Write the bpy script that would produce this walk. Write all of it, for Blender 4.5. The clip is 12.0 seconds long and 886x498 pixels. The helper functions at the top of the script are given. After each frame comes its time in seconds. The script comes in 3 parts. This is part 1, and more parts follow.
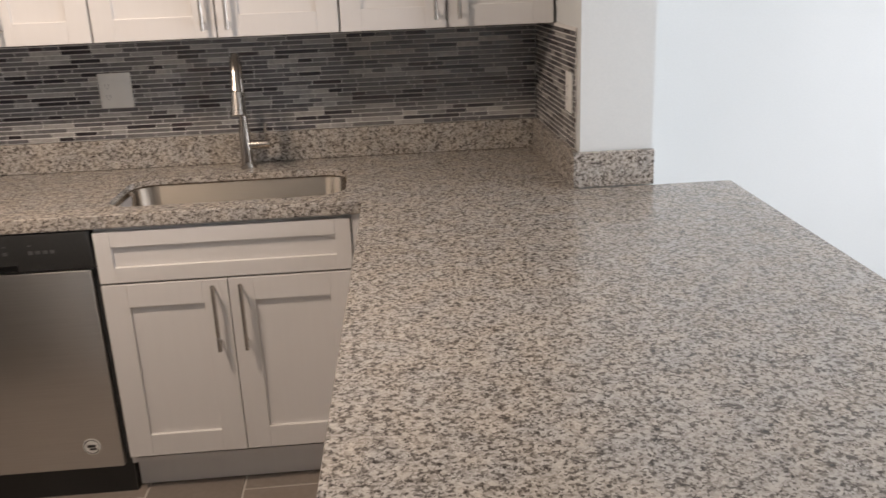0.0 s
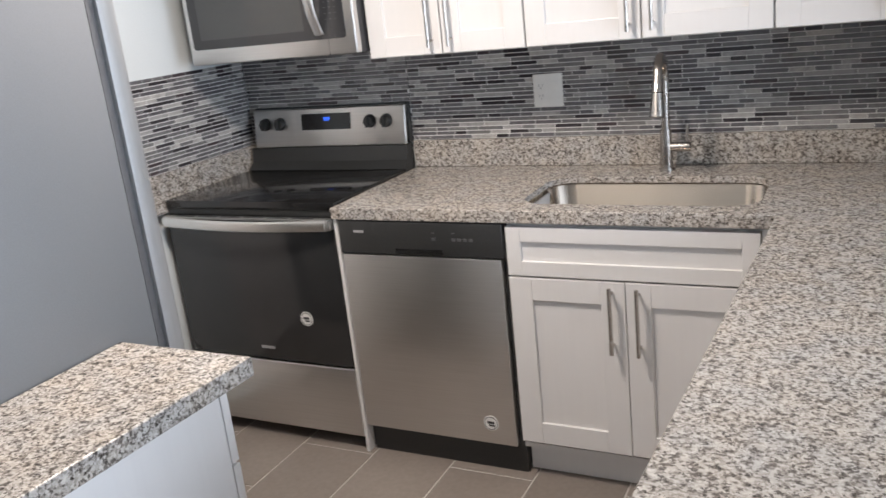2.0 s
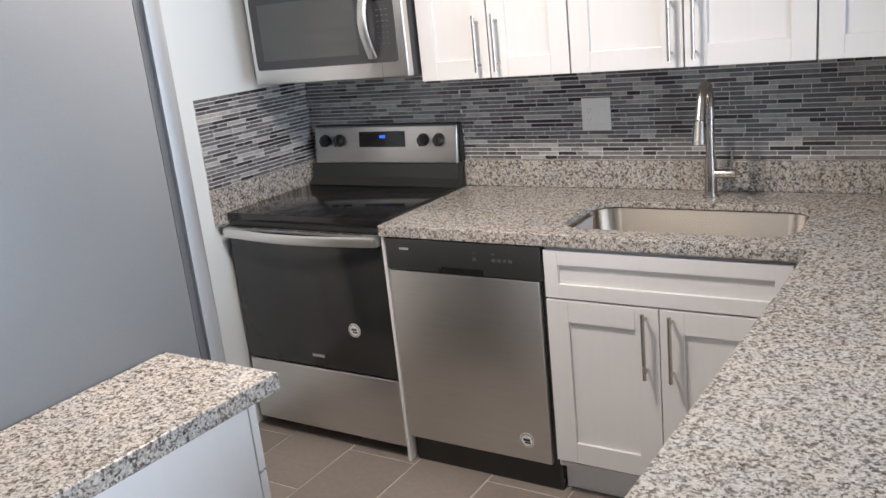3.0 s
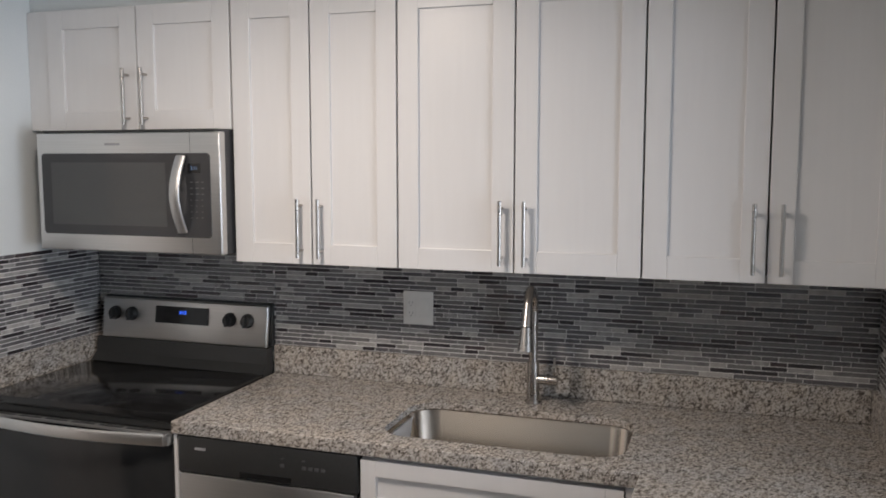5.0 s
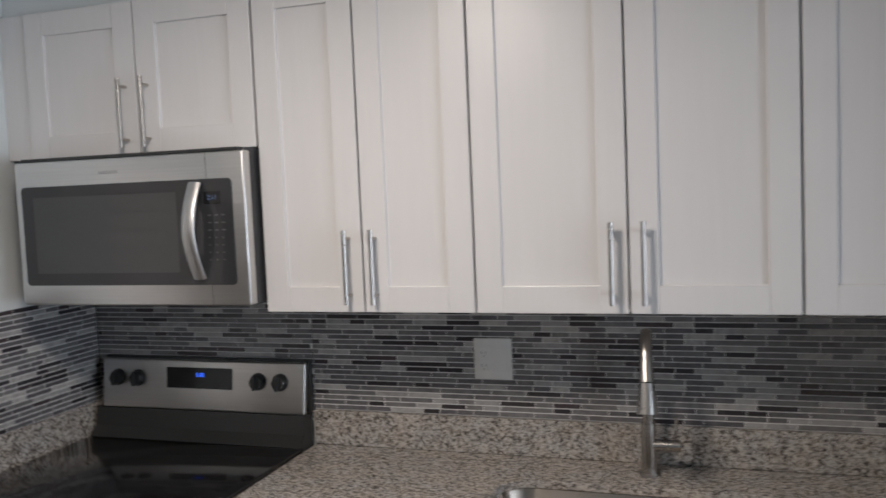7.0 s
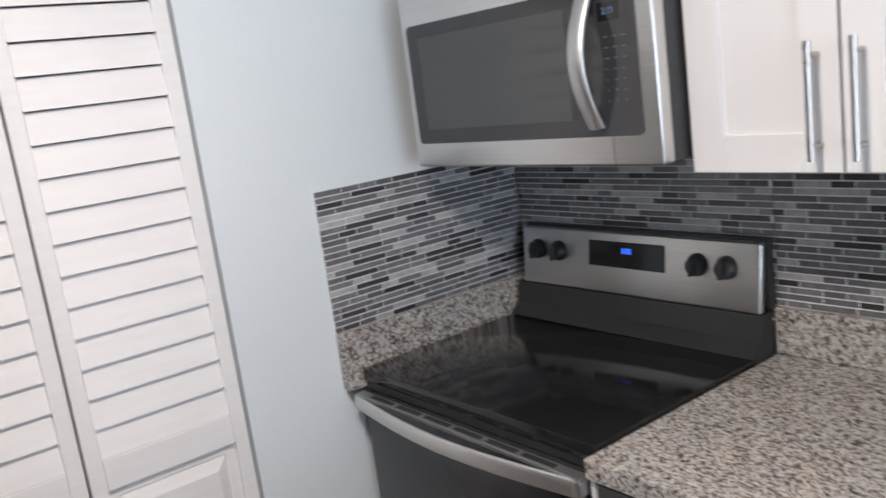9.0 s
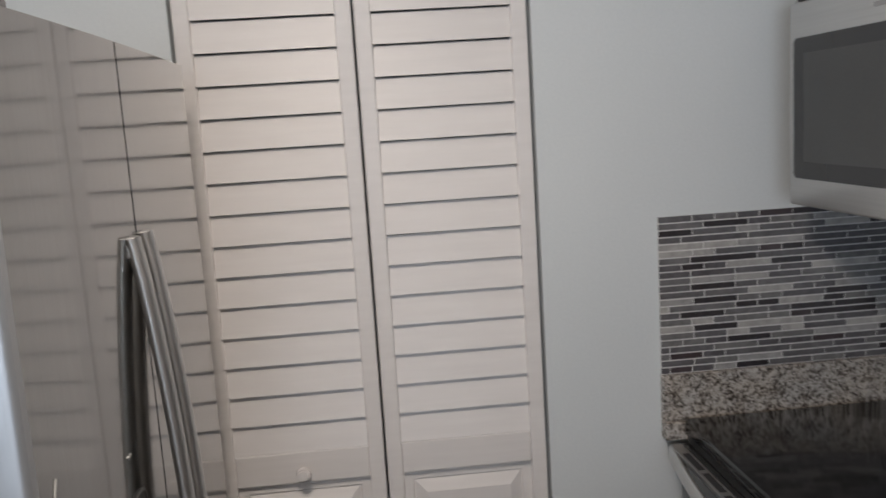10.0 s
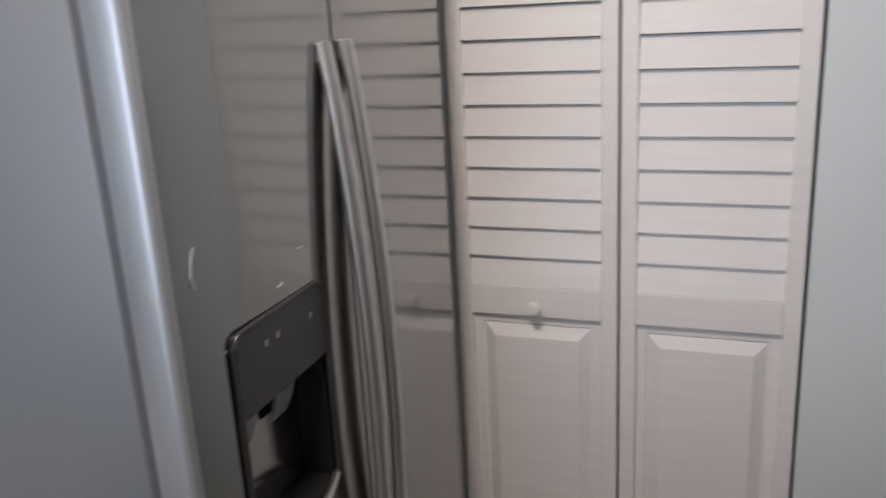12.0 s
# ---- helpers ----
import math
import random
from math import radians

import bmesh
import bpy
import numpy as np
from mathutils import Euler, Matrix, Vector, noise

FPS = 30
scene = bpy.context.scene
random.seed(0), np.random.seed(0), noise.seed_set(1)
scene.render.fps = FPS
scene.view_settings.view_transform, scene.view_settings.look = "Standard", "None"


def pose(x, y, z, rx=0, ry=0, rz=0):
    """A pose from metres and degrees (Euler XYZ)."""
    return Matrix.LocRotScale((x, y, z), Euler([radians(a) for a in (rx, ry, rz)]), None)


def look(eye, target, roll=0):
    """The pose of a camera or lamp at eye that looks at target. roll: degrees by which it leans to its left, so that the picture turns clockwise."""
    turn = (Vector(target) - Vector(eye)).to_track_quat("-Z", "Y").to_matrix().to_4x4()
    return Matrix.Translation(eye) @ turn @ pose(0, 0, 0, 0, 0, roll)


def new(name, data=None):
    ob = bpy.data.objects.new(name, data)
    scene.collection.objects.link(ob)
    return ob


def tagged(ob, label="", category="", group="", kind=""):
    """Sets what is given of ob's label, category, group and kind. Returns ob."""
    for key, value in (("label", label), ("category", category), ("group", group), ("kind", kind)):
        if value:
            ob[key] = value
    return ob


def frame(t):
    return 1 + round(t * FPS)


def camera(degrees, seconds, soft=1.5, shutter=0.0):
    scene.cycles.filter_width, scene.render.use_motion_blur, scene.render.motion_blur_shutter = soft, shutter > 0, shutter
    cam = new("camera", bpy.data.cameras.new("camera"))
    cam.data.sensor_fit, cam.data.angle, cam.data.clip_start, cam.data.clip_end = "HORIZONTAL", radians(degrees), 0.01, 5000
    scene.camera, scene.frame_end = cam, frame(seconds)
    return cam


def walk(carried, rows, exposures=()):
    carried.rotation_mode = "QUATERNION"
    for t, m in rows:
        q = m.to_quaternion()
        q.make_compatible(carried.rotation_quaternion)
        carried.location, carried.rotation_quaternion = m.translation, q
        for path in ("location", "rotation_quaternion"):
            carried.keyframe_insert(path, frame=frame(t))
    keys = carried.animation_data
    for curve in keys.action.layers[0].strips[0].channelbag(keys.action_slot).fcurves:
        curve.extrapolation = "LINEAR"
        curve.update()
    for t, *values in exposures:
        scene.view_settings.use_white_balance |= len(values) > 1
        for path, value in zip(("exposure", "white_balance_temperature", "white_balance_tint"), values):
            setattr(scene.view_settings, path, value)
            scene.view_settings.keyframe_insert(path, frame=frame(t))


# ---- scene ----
cam = camera(55.2, 12.0, soft=1.5, shutter=0.3)
PATH = [
    (0, (2.222, -2.994, 1.524), (2.361, -1.098, 0.903), -2.3),
    (0.5, (2.298, -3.022, 1.541), (2.147, -1.128, 0.915), -3.2),
    (1, (2.322, -3.01, 1.555), (1.878, -1.16, 0.936), -5.4),
    (1.5, (2.333, -2.968, 1.546), (1.694, -1.169, 0.95), -5.6),
    (2, (2.379, -2.894, 1.544), (1.486, -1.197, 0.974), -6.3),
    (2.5, (2.473, -2.879, 1.563), (1.452, -1.253, 1.006), -6.5),
    (2.7, (2.515, -2.891, 1.58), (1.466, -1.281, 1.025), -6.3),
    (4.3, (2.524, -2.842, 1.659), (1.52, -1.149, 1.305), -2.4),
    (4.5, (2.461, -2.818, 1.679), (1.591, -1.046, 1.362), -1.6),
    (5, (2.349, -2.736, 1.69), (1.72, -0.848, 1.484), -0.0),
    (5.5, (2.28, -2.656, 1.688), (1.802, -0.72, 1.538), 1.3),
    (6, (2.262, -2.507, 1.675), (1.968, -0.532, 1.561), 2.1),
    (6.5, (2.172, -2.387, 1.676), (1.798, -0.427, 1.545), 2.7),
    (7, (1.964, -2.278, 1.667), (1.34, -0.384, 1.524), -2.4),
    (7.2, (1.915, -2.227, 1.659), (1.235, -0.352, 1.51), -4.0),
    (8.8, (1.81, -1.67, 1.588), (0.323, -0.393, 1.188), -7.7),
    (9, (1.768, -1.619, 1.586), (0.199, -0.44, 1.199), -7.7),
    (9.5, (1.744, -1.443, 1.581), (-0.098, -0.739, 1.244), -6.5),
    (10, (1.76, -1.263, 1.602), (-0.21, -1.097, 1.302), -3.6),
    (10.5, (1.739, -1.221, 1.617), (-0.233, -1.246, 1.285), -3.8),
    (11, (1.672, -1.182, 1.589), (-0.272, -1.332, 1.145), -5.0),
    (11.5, (1.637, -1.082, 1.584), (-0.265, -1.381, 1.041), -4.9),
    (12, (1.678, -1.027, 1.529), (-0.118, -1.694, 0.954), -3.2),
]
EXPOSURES = [(0, 0.34, 7800, 18), (1.0, 0.63, 7000, 12), (1.5, 0.80, 6750, 12), (2.5, 0.88, 6500, 12), (4.5, 0.33, 6650, 13), (5.5, 0.0, 6700, 12), (6.0, -0.03, 6700, 13), (7.2, -0.09, 6500, 12), (9.0, 0.50, 6300, 12), (9.5, 0.0, 6400, 12), (10.0, -0.34, 6700, 12), (10.5, -0.42, 6800, 13), (11.5, -0.44, 7000, 14), (12.0, -0.02, 6500, 14)]
walk(cam, [(t, look(eye, target, roll)) for t, eye, target, roll in PATH], EXPOSURES)

# ---- world and lamps ----
world = bpy.data.worlds.new("sky")
scene.world = world
world.use_nodes = True
wn, wl = world.node_tree.nodes, world.node_tree.links
sky = wn.new("ShaderNodeTexSky")
sky.sky_type, sky.sun_disc = "NISHITA", False
sky.sun_elevation, sky.sun_rotation = radians(50), radians(20)
wn["Background"].inputs["Strength"].default_value = 0.12
wl.new(sky.outputs["Color"], wn["Background"].inputs["Color"])

sun = new("sun", bpy.data.lights.new("sun", "SUN"))
sun.data.energy, sun.data.angle, sun.data.color = 2.0, radians(0.6), (1, 0.95, 0.88)
sun.matrix_world = look((-3, 6, 9), (0, 0, 0))

window_light = new("window_light", bpy.data.lights.new("window_light", "AREA"))
window_light.data.shape, window_light.data.size, window_light.data.size_y = "RECTANGLE", 2.5, 2.0
window_light.data.energy, window_light.data.color = 102, (0.74, 0.855, 1.0)
window_light.matrix_world = look((5.74, -2.3, 1.1), (0, -2.3, 1.1))

ceiling_bulb = new("ceiling_bulb", bpy.data.lights.new("ceiling_bulb", "AREA"))
ceiling_bulb.data.shape, ceiling_bulb.data.size = "DISK", 0.3
ceiling_bulb.data.energy, ceiling_bulb.data.color = 20, (1.0, 0.895, 0.80)
ceiling_bulb.matrix_world = look((1.20, -1.40, 2.33), (1.20, -1.40, 0), 0)


# ---- mesh helpers ----
ORIGIN = {}


def thing(name, at, label, category, group="", kind=""):
    ob = new(name)
    ob.empty_display_size = 0.05
    ob.location = at
    ORIGIN[ob] = Vector(at)
    return tagged(ob, label, category, group, kind)


def part(name, bm, material, parent=None, label="", smooth=False):
    base = ORIGIN.get(parent, Vector((0, 0, 0)))
    bmesh.ops.recalc_face_normals(bm, faces=bm.faces)
    bmesh.ops.translate(bm, verts=bm.verts, vec=-base)
    me = bpy.data.meshes.new(name)
    bm.to_mesh(me)
    bm.free()
    me.materials.append(material)
    if smooth:
        for p in me.polygons:
            p.use_smooth = True
        me.set_sharp_from_angle(angle=radians(35))
    ob = new(name, me)
    if parent is not None:
        ob.parent = parent
        ORIGIN[ob] = base
    if label:
        ob["label"] = label
    return ob


def box(x0, x1, y0, y1, z0, z1, bevel=0.0, bm=None, seg=2):
    out = bm or bmesh.new()
    one = bmesh.new()
    bmesh.ops.create_cube(one, size=1)
    for v in one.verts:
        v.co = Vector(((x0 + x1) / 2 + v.co.x * (x1 - x0), (y0 + y1) / 2 + v.co.y * (y1 - y0), (z0 + z1) / 2 + v.co.z * (z1 - z0)))
    if bevel:
        bmesh.ops.bevel(one, geom=one.edges[:], offset=bevel, segments=seg, profile=0.5, affect="EDGES")
    return join(out, one)


def join(out, one):
    me = bpy.data.meshes.new("joint")
    one.to_mesh(me)
    one.free()
    out.from_mesh(me)
    bpy.data.meshes.remove(me)
    return out


def cyl(p, q, r, r2=None, n=20, bm=None, bevel=0.0):
    out = bm or bmesh.new()
    p, q = Vector(p), Vector(q)
    one = bmesh.new()
    bmesh.ops.create_cone(one, cap_ends=True, segments=n, radius1=r, radius2=r if r2 is None else r2, depth=(q - p).length)
    if bevel:
        bmesh.ops.bevel(one, geom=[e for e in one.edges if len(e.link_faces) == 2 and e.calc_face_angle() > 1], offset=bevel, segments=2, affect="EDGES")
    turn = (q - p).to_track_quat("Z", "Y").to_matrix().to_4x4()
    bmesh.ops.transform(one, matrix=Matrix.Translation((p + q) / 2) @ turn, verts=one.verts)
    return join(out, one)


def tube(points, r, n=14, flat=1.0, across=(1, 0, 0), bm=None):
    """A swept bar along points; flat squeezes it at right angles to across."""
    out = bm or bmesh.new()
    rings = []
    pts = [Vector(p) for p in points]
    for i, p in enumerate(pts):
        way = (pts[min(i + 1, len(pts) - 1)] - pts[max(i - 1, 0)]).normalized()
        u = Vector(across)
        u = (u - way * u.dot(way)).normalized()
        w = way.cross(u)
        rings.append([out.verts.new(p + u * r * math.cos(a) + w * r * flat * math.sin(a)) for a in (2 * math.pi * k / n for k in range(n))])
    for a, b in zip(rings, rings[1:]):
        for k in range(n):
            out.faces.new((a[k], a[(k + 1) % n], b[(k + 1) % n], b[k]))
    out.faces.new(rings[0])
    out.faces.new(rings[-1])
    return out


def prism(outline, z0, z1, bevel=0.0, hole=None, rims=True):
    """An upright slab with the given outline in plan, with an optional hole with as many corners of its own."""
    bm = bmesh.new()
    edges = []
    for ring in [outline] + ([hole] if hole else []):
        vs = [bm.verts.new((x, y, z1)) for x, y in ring]
        edges += [bm.edges.new((vs[i], vs[(i + 1) % len(vs)])) for i in range(len(vs))]
    if hole:
        bmesh.ops.triangle_fill(bm, edges=edges, use_beauty=True)
    else:
        bm.faces.new(bm.verts)
    r = bmesh.ops.extrude_face_region(bm, geom=bm.faces[:])
    bmesh.ops.translate(bm, verts=[g for g in r["geom"] if isinstance(g, bmesh.types.BMVert)], vec=(0, 0, z0 - z1))
    bmesh.ops.recalc_face_normals(bm, faces=bm.faces)
    if bevel:
        sharp = [e for e in bm.edges if len(e.link_faces) == 2 and e.calc_face_angle() > 0.6]
        if rims is not True:
            sharp = [e for e in sharp if all(abs(v.co.z - rims) < 1e-5 for v in e.verts)]
        bmesh.ops.bevel(bm, geom=sharp, offset=bevel, segments=2, profile=0.5, affect="EDGES")
    return bm


def rounded(x0, x1, y0, y1, r, n=7):
    out = []
    for cx, cy, a0 in ((x1 - r, y1 - r, 0), (x0 + r, y1 - r, 90), (x0 + r, y0 + r, 180), (x1 - r, y0 + r, 270)):
        out += [(cx + r * math.cos(radians(a0 + 90 * k / n)), cy + r * math.sin(radians(a0 + 90 * k / n))) for k in range(n + 1)]
    return out


def lettering(name, text, size, m, material, parent, label=""):
    cu = bpy.data.curves.new(name, "FONT")
    cu.body, cu.size, cu.align_x, cu.align_y, cu.extrude = text, size, "CENTER", "CENTER", 0.0004
    tmp = bpy.data.objects.new("lettering", cu)
    me = bpy.data.meshes.new_from_object(tmp)
    bpy.data.objects.remove(tmp)
    bpy.data.curves.remove(cu)
    bm = bmesh.new()
    bm.from_mesh(me)
    bpy.data.meshes.remove(me)
    bmesh.ops.transform(bm, matrix=m, verts=bm.verts)
    return part(name, bm, material, parent, label)


# ---- materials ----
def material(name, color, rough=0.5, metal=0.0, coat=0.0):
    m = bpy.data.materials.new(name)
    m.use_nodes = True
    b = m.node_tree.nodes["Principled BSDF"]
    b.inputs["Base Color"].default_value = (*color, 1)
    b.inputs["Roughness"].default_value, b.inputs["Metallic"].default_value = rough, metal
    b.inputs["Coat Weight"].default_value = coat
    return m, m.node_tree.nodes, m.node_tree.links, b


def textured(name, low, high, scale, rough=0.5, metal=0.0, bump=0.05, stretch=(1, 1, 1), detail=4, spread=0.08, bump_scale=None, coat=0.0):
    """A surface whose colour wanders between two, with fine relief and uneven gloss."""
    m, n, l, b = material(name, low, rough, metal, coat)
    co = n.new("ShaderNodeTexCoord")
    mp = n.new("ShaderNodeMapping")
    mp.inputs["Scale"].default_value = stretch
    l.new(co.outputs["Object"], mp.inputs["Vector"])
    fine, wide = n.new("ShaderNodeTexNoise"), n.new("ShaderNodeTexNoise")
    fine.inputs["Scale"].default_value, fine.inputs["Detail"].default_value = scale, detail
    wide.inputs["Scale"].default_value, wide.inputs["Detail"].default_value = 2.3, 3
    l.new(mp.outputs["Vector"], fine.inputs["Vector"])
    l.new(co.outputs["Object"], wide.inputs["Vector"])
    add = n.new("ShaderNodeMix")
    add.inputs["Factor"].default_value = 0.45
    l.new(fine.outputs["Fac"], add.inputs["A"])
    l.new(wide.outputs["Fac"], add.inputs["B"])
    ramp = n.new("ShaderNodeValToRGB")
    ramp.color_ramp.elements[0].position, ramp.color_ramp.elements[1].position = 0.35, 0.65
    ramp.color_ramp.elements[0].color, ramp.color_ramp.elements[1].color = (*low, 1), (*high, 1)
    l.new(add.outputs["Result"], ramp.inputs["Fac"])
    l.new(ramp.outputs["Color"], b.inputs["Base Color"])
    mr = n.new("ShaderNodeMapRange")
    mr.inputs["To Min"].default_value, mr.inputs["To Max"].default_value = max(rough - spread, 0.02), rough + spread
    l.new(add.outputs["Result"], mr.inputs["Value"])
    l.new(mr.outputs["Result"], b.inputs["Roughness"])
    if bump:
        bp = n.new("ShaderNodeBump")
        bp.inputs["Strength"].default_value, bp.inputs["Distance"].default_value = bump, 0.002
        l.new(fine.outputs["Fac"], bp.inputs["Height"])
        l.new(bp.outputs["Normal"], b.inputs["Normal"])
    return m


def granite():
    """Pale beige and grey crystals with crooked dark flecks."""
    m, n, l, b = material("granite", (0.5, 0.48, 0.46), 0.2)
    co = n.new("ShaderNodeTexCoord")

    def cloud(scale, detail, distortion):
        t = n.new("ShaderNodeTexNoise")
        t.inputs["Scale"].default_value, t.inputs["Detail"].default_value, t.inputs["Distortion"].default_value = scale, detail, distortion
        l.new(co.outputs["Object"], t.inputs["Vector"])
        return t

    def ramp(source, stops):
        t = n.new("ShaderNodeValToRGB")
        for k, (p, c) in enumerate(stops):
            e = t.color_ramp.elements[k] if k < 2 else t.color_ramp.elements.new(p)
            e.position, e.color = p, (*c, 1)
        l.new(source.outputs["Fac"], t.inputs["Fac"])
        return t

    def times(a, c):
        t = n.new("ShaderNodeMix")
        t.data_type, t.blend_type = "RGBA", "MULTIPLY"
        t.inputs["Factor"].default_value = 1.0
        l.new(a, t.inputs[6])
        l.new(c, t.inputs[7])
        return t.outputs[2]

    wobble, shift = n.new("ShaderNodeTexNoise"), n.new("ShaderNodeVectorMath")
    wobble.inputs["Scale"].default_value, wobble.inputs["Detail"].default_value = 130, 2
    l.new(co.outputs["Object"], wobble.inputs["Vector"])
    shift.operation = "MULTIPLY_ADD"
    shift.inputs[1].default_value = (0.008, 0.008, 0.008)
    l.new(wobble.outputs["Color"], shift.inputs[0])
    l.new(co.outputs["Object"], shift.inputs[2])
    grain, split = n.new("ShaderNodeTexVoronoi"), n.new("ShaderNodeSeparateColor")
    grain.inputs["Scale"].default_value = 240
    l.new(shift.outputs["Vector"], grain.inputs["Vector"])
    l.new(grain.outputs["Color"], split.inputs["Color"])
    base = n.new("ShaderNodeValToRGB")
    for k, (p, c) in enumerate(((0.0, (0.115, 0.105, 0.096)), (0.12, (0.15, 0.138, 0.126)), (0.22, (0.30, 0.280, 0.258)), (0.36, (0.39, 0.367, 0.340)), (0.55, (0.46, 0.436, 0.408)), (0.80, (0.515, 0.490, 0.463)), (1.0, (0.58, 0.557, 0.53)))):
        e = base.color_ramp.elements[k] if k < 2 else base.color_ramp.elements.new(p)
        e.position, e.color = p, (*c, 1)
    l.new(split.outputs["Red"], base.inputs["Fac"])
    fleck = ramp(cloud(95, 3, 0.5), ((0.35, (0.29, 0.275, 0.262)), (0.42, (0.66, 0.645, 0.63)), (0.49, (1, 1, 1)), (0.70, (1.08, 1.08, 1.07))))
    warm = ramp(cloud(16, 2, 0), ((0.35, (0.93, 0.93, 0.94)), (0.65, (1.0, 0.955, 0.91))))
    l.new(times(times(base.outputs["Color"], fleck.outputs["Color"]), warm.outputs["Color"]), b.inputs["Base Color"])
    mr = n.new("ShaderNodeMapRange")
    mr.inputs["To Min"].default_value, mr.inputs["To Max"].default_value = 0.10, 0.28
    l.new(cloud(40, 3, 0).outputs["Fac"], mr.inputs["Value"])
    l.new(mr.outputs["Result"], b.inputs["Roughness"])
    return m


def mosaic_material(name, island):
    """Glass and marble strips: most mid grey, some near black, some pale and veined."""
    m, n, l, b = material(name, (0.12, 0.12, 0.13), 0.18)
    if island:
        pick = n.new("ShaderNodeNewGeometry").outputs["Random Per Island"]
    else:
        pick = n.new("ShaderNodeObjectInfo").outputs["Random"]
    ramp = n.new("ShaderNodeValToRGB")
    cr = ramp.color_ramp
    cr.interpolation = "CONSTANT"
    cr.elements[0].position, cr.elements[0].color = 0.0, (0.042, 0.038, 0.041, 1)
    cr.elements[1].position, cr.elements[1].color = 0.13, (0.130, 0.127, 0.132, 1)
    for p, c in ((0.36, (0.162, 0.158, 0.161)), (0.52, (0.110, 0.106, 0.112)), (0.67, (0.178, 0.175, 0.173)), (0.77, (0.065, 0.052, 0.055)), (0.81, (0.33, 0.325, 0.32)), (0.92, (0.40, 0.39, 0.375))):
        cr.elements.new(p).color = (*c, 1)
    l.new(pick, ramp.inputs["Fac"])
    co = n.new("ShaderNodeTexCoord")
    vein = n.new("ShaderNodeTexNoise")
    vein.inputs["Scale"].default_value, vein.inputs["Detail"].default_value, vein.inputs["Distortion"].default_value = 28, 6, 1.5
    vein.noise_dimensions = "4D"
    scl = n.new("ShaderNodeMath")
    scl.operation = "MULTIPLY"
    scl.inputs[1].default_value = 40
    l.new(pick, scl.inputs[0])
    l.new(scl.outputs[0], vein.inputs["W"])
    l.new(co.outputs["Object"], vein.inputs["Vector"])
    mul = n.new("ShaderNodeMix")
    mul.data_type, mul.blend_type = "RGBA", "OVERLAY"
    mul.inputs["Factor"].default_value = 0.6
    l.new(ramp.outputs["Color"], mul.inputs[6])
    l.new(vein.outputs["Fac"], mul.inputs[7])
    l.new(mul.outputs[2], b.inputs["Base Color"])
    mr = n.new("ShaderNodeMapRange")
    mr.inputs["To Min"].default_value, mr.inputs["To Max"].default_value = 0.12, 0.32
    l.new(vein.outputs["Fac"], mr.inputs["Value"])
    l.new(mr.outputs["Result"], b.inputs["Roughness"])
    return m


def floor_tile_material():
    m = textured("floor_tile", (0.21, 0.18, 0.16), (0.26, 0.225, 0.20), 55, 0.38, bump=0.06, detail=6)
    n, l = m.node_tree.nodes, m.node_tree.links
    ramp = [x for x in n if x.bl_idname == "ShaderNodeValToRGB"][0]
    info, mr, mx = n.new("ShaderNodeObjectInfo"), n.new("ShaderNodeMapRange"), n.new("ShaderNodeVectorMath")
    mr.inputs["To Min"].default_value, mr.inputs["To Max"].default_value = 0.90, 1.08
    l.new(info.outputs["Random"], mr.inputs["Value"])
    mx.operation = "SCALE"
    l.new(ramp.outputs["Color"], mx.inputs[0])
    l.new(mr.outputs["Result"], mx.inputs["Scale"])
    l.new(mx.outputs["Vector"], n["Principled BSDF"].inputs["Base Color"])
    return m


def glow(name, color, strength):
    m, n, l, b = material(name, (0.01, 0.01, 0.01), 0.4)
    b.inputs["Emission Color"].default_value = (*color, 1)
    b.inputs["Emission Strength"].default_value = strength
    return m


GRANITE = granite()
PAINT = textured("cabinet_paint", (0.70, 0.69, 0.685), (0.72, 0.71, 0.705), 70, 0.34, bump=0.012, stretch=(1, 1, 0.06), spread=0.03)
DOOR_PAINT = textured("door_paint", (0.76, 0.73, 0.71), (0.81, 0.78, 0.76), 60, 0.42, bump=0.06, stretch=(1, 0.08, 1), spread=0.06)
WALL_PAINT = textured("wall_paint", (0.66, 0.70, 0.71), (0.70, 0.735, 0.745), 160, 0.6, bump=0.10, spread=0.06)
CEIL_PAINT = textured("ceiling_paint", (0.76, 0.76, 0.75), (0.80, 0.80, 0.79), 120, 0.8, bump=0.15)
STEEL = textured("stainless_steel", (0.61, 0.60, 0.585), (0.68, 0.67, 0.655), 220, 0.36, 1.0, bump=0.02, stretch=(0.02, 1, 1), spread=0.06)
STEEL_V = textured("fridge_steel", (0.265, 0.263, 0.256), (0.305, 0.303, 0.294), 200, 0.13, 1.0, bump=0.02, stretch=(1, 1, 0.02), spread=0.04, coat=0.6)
n, l = STEEL_V.node_tree.nodes, STEEL_V.node_tree.links
wave, dent = n.new("ShaderNodeTexNoise"), n.new("ShaderNodeBump")
wave.inputs["Scale"].default_value, wave.inputs["Detail"].default_value = 11, 1
l.new(n["Texture Coordinate"].outputs["Object"], wave.inputs["Vector"])
dent.inputs["Strength"].default_value, dent.inputs["Distance"].default_value = 0.10, 0.004
l.new(wave.outputs["Fac"], dent.inputs["Height"])
l.new(n["Bump"].outputs["Normal"], dent.inputs["Normal"])
l.new(dent.outputs["Normal"], n["Principled BSDF"].inputs["Normal"])
HANDLE_STEEL = textured("satin_handle_steel", (0.52, 0.515, 0.505), (0.58, 0.575, 0.565), 220, 0.44, 1.0, bump=0.02, stretch=(1, 1, 0.03), spread=0.05)
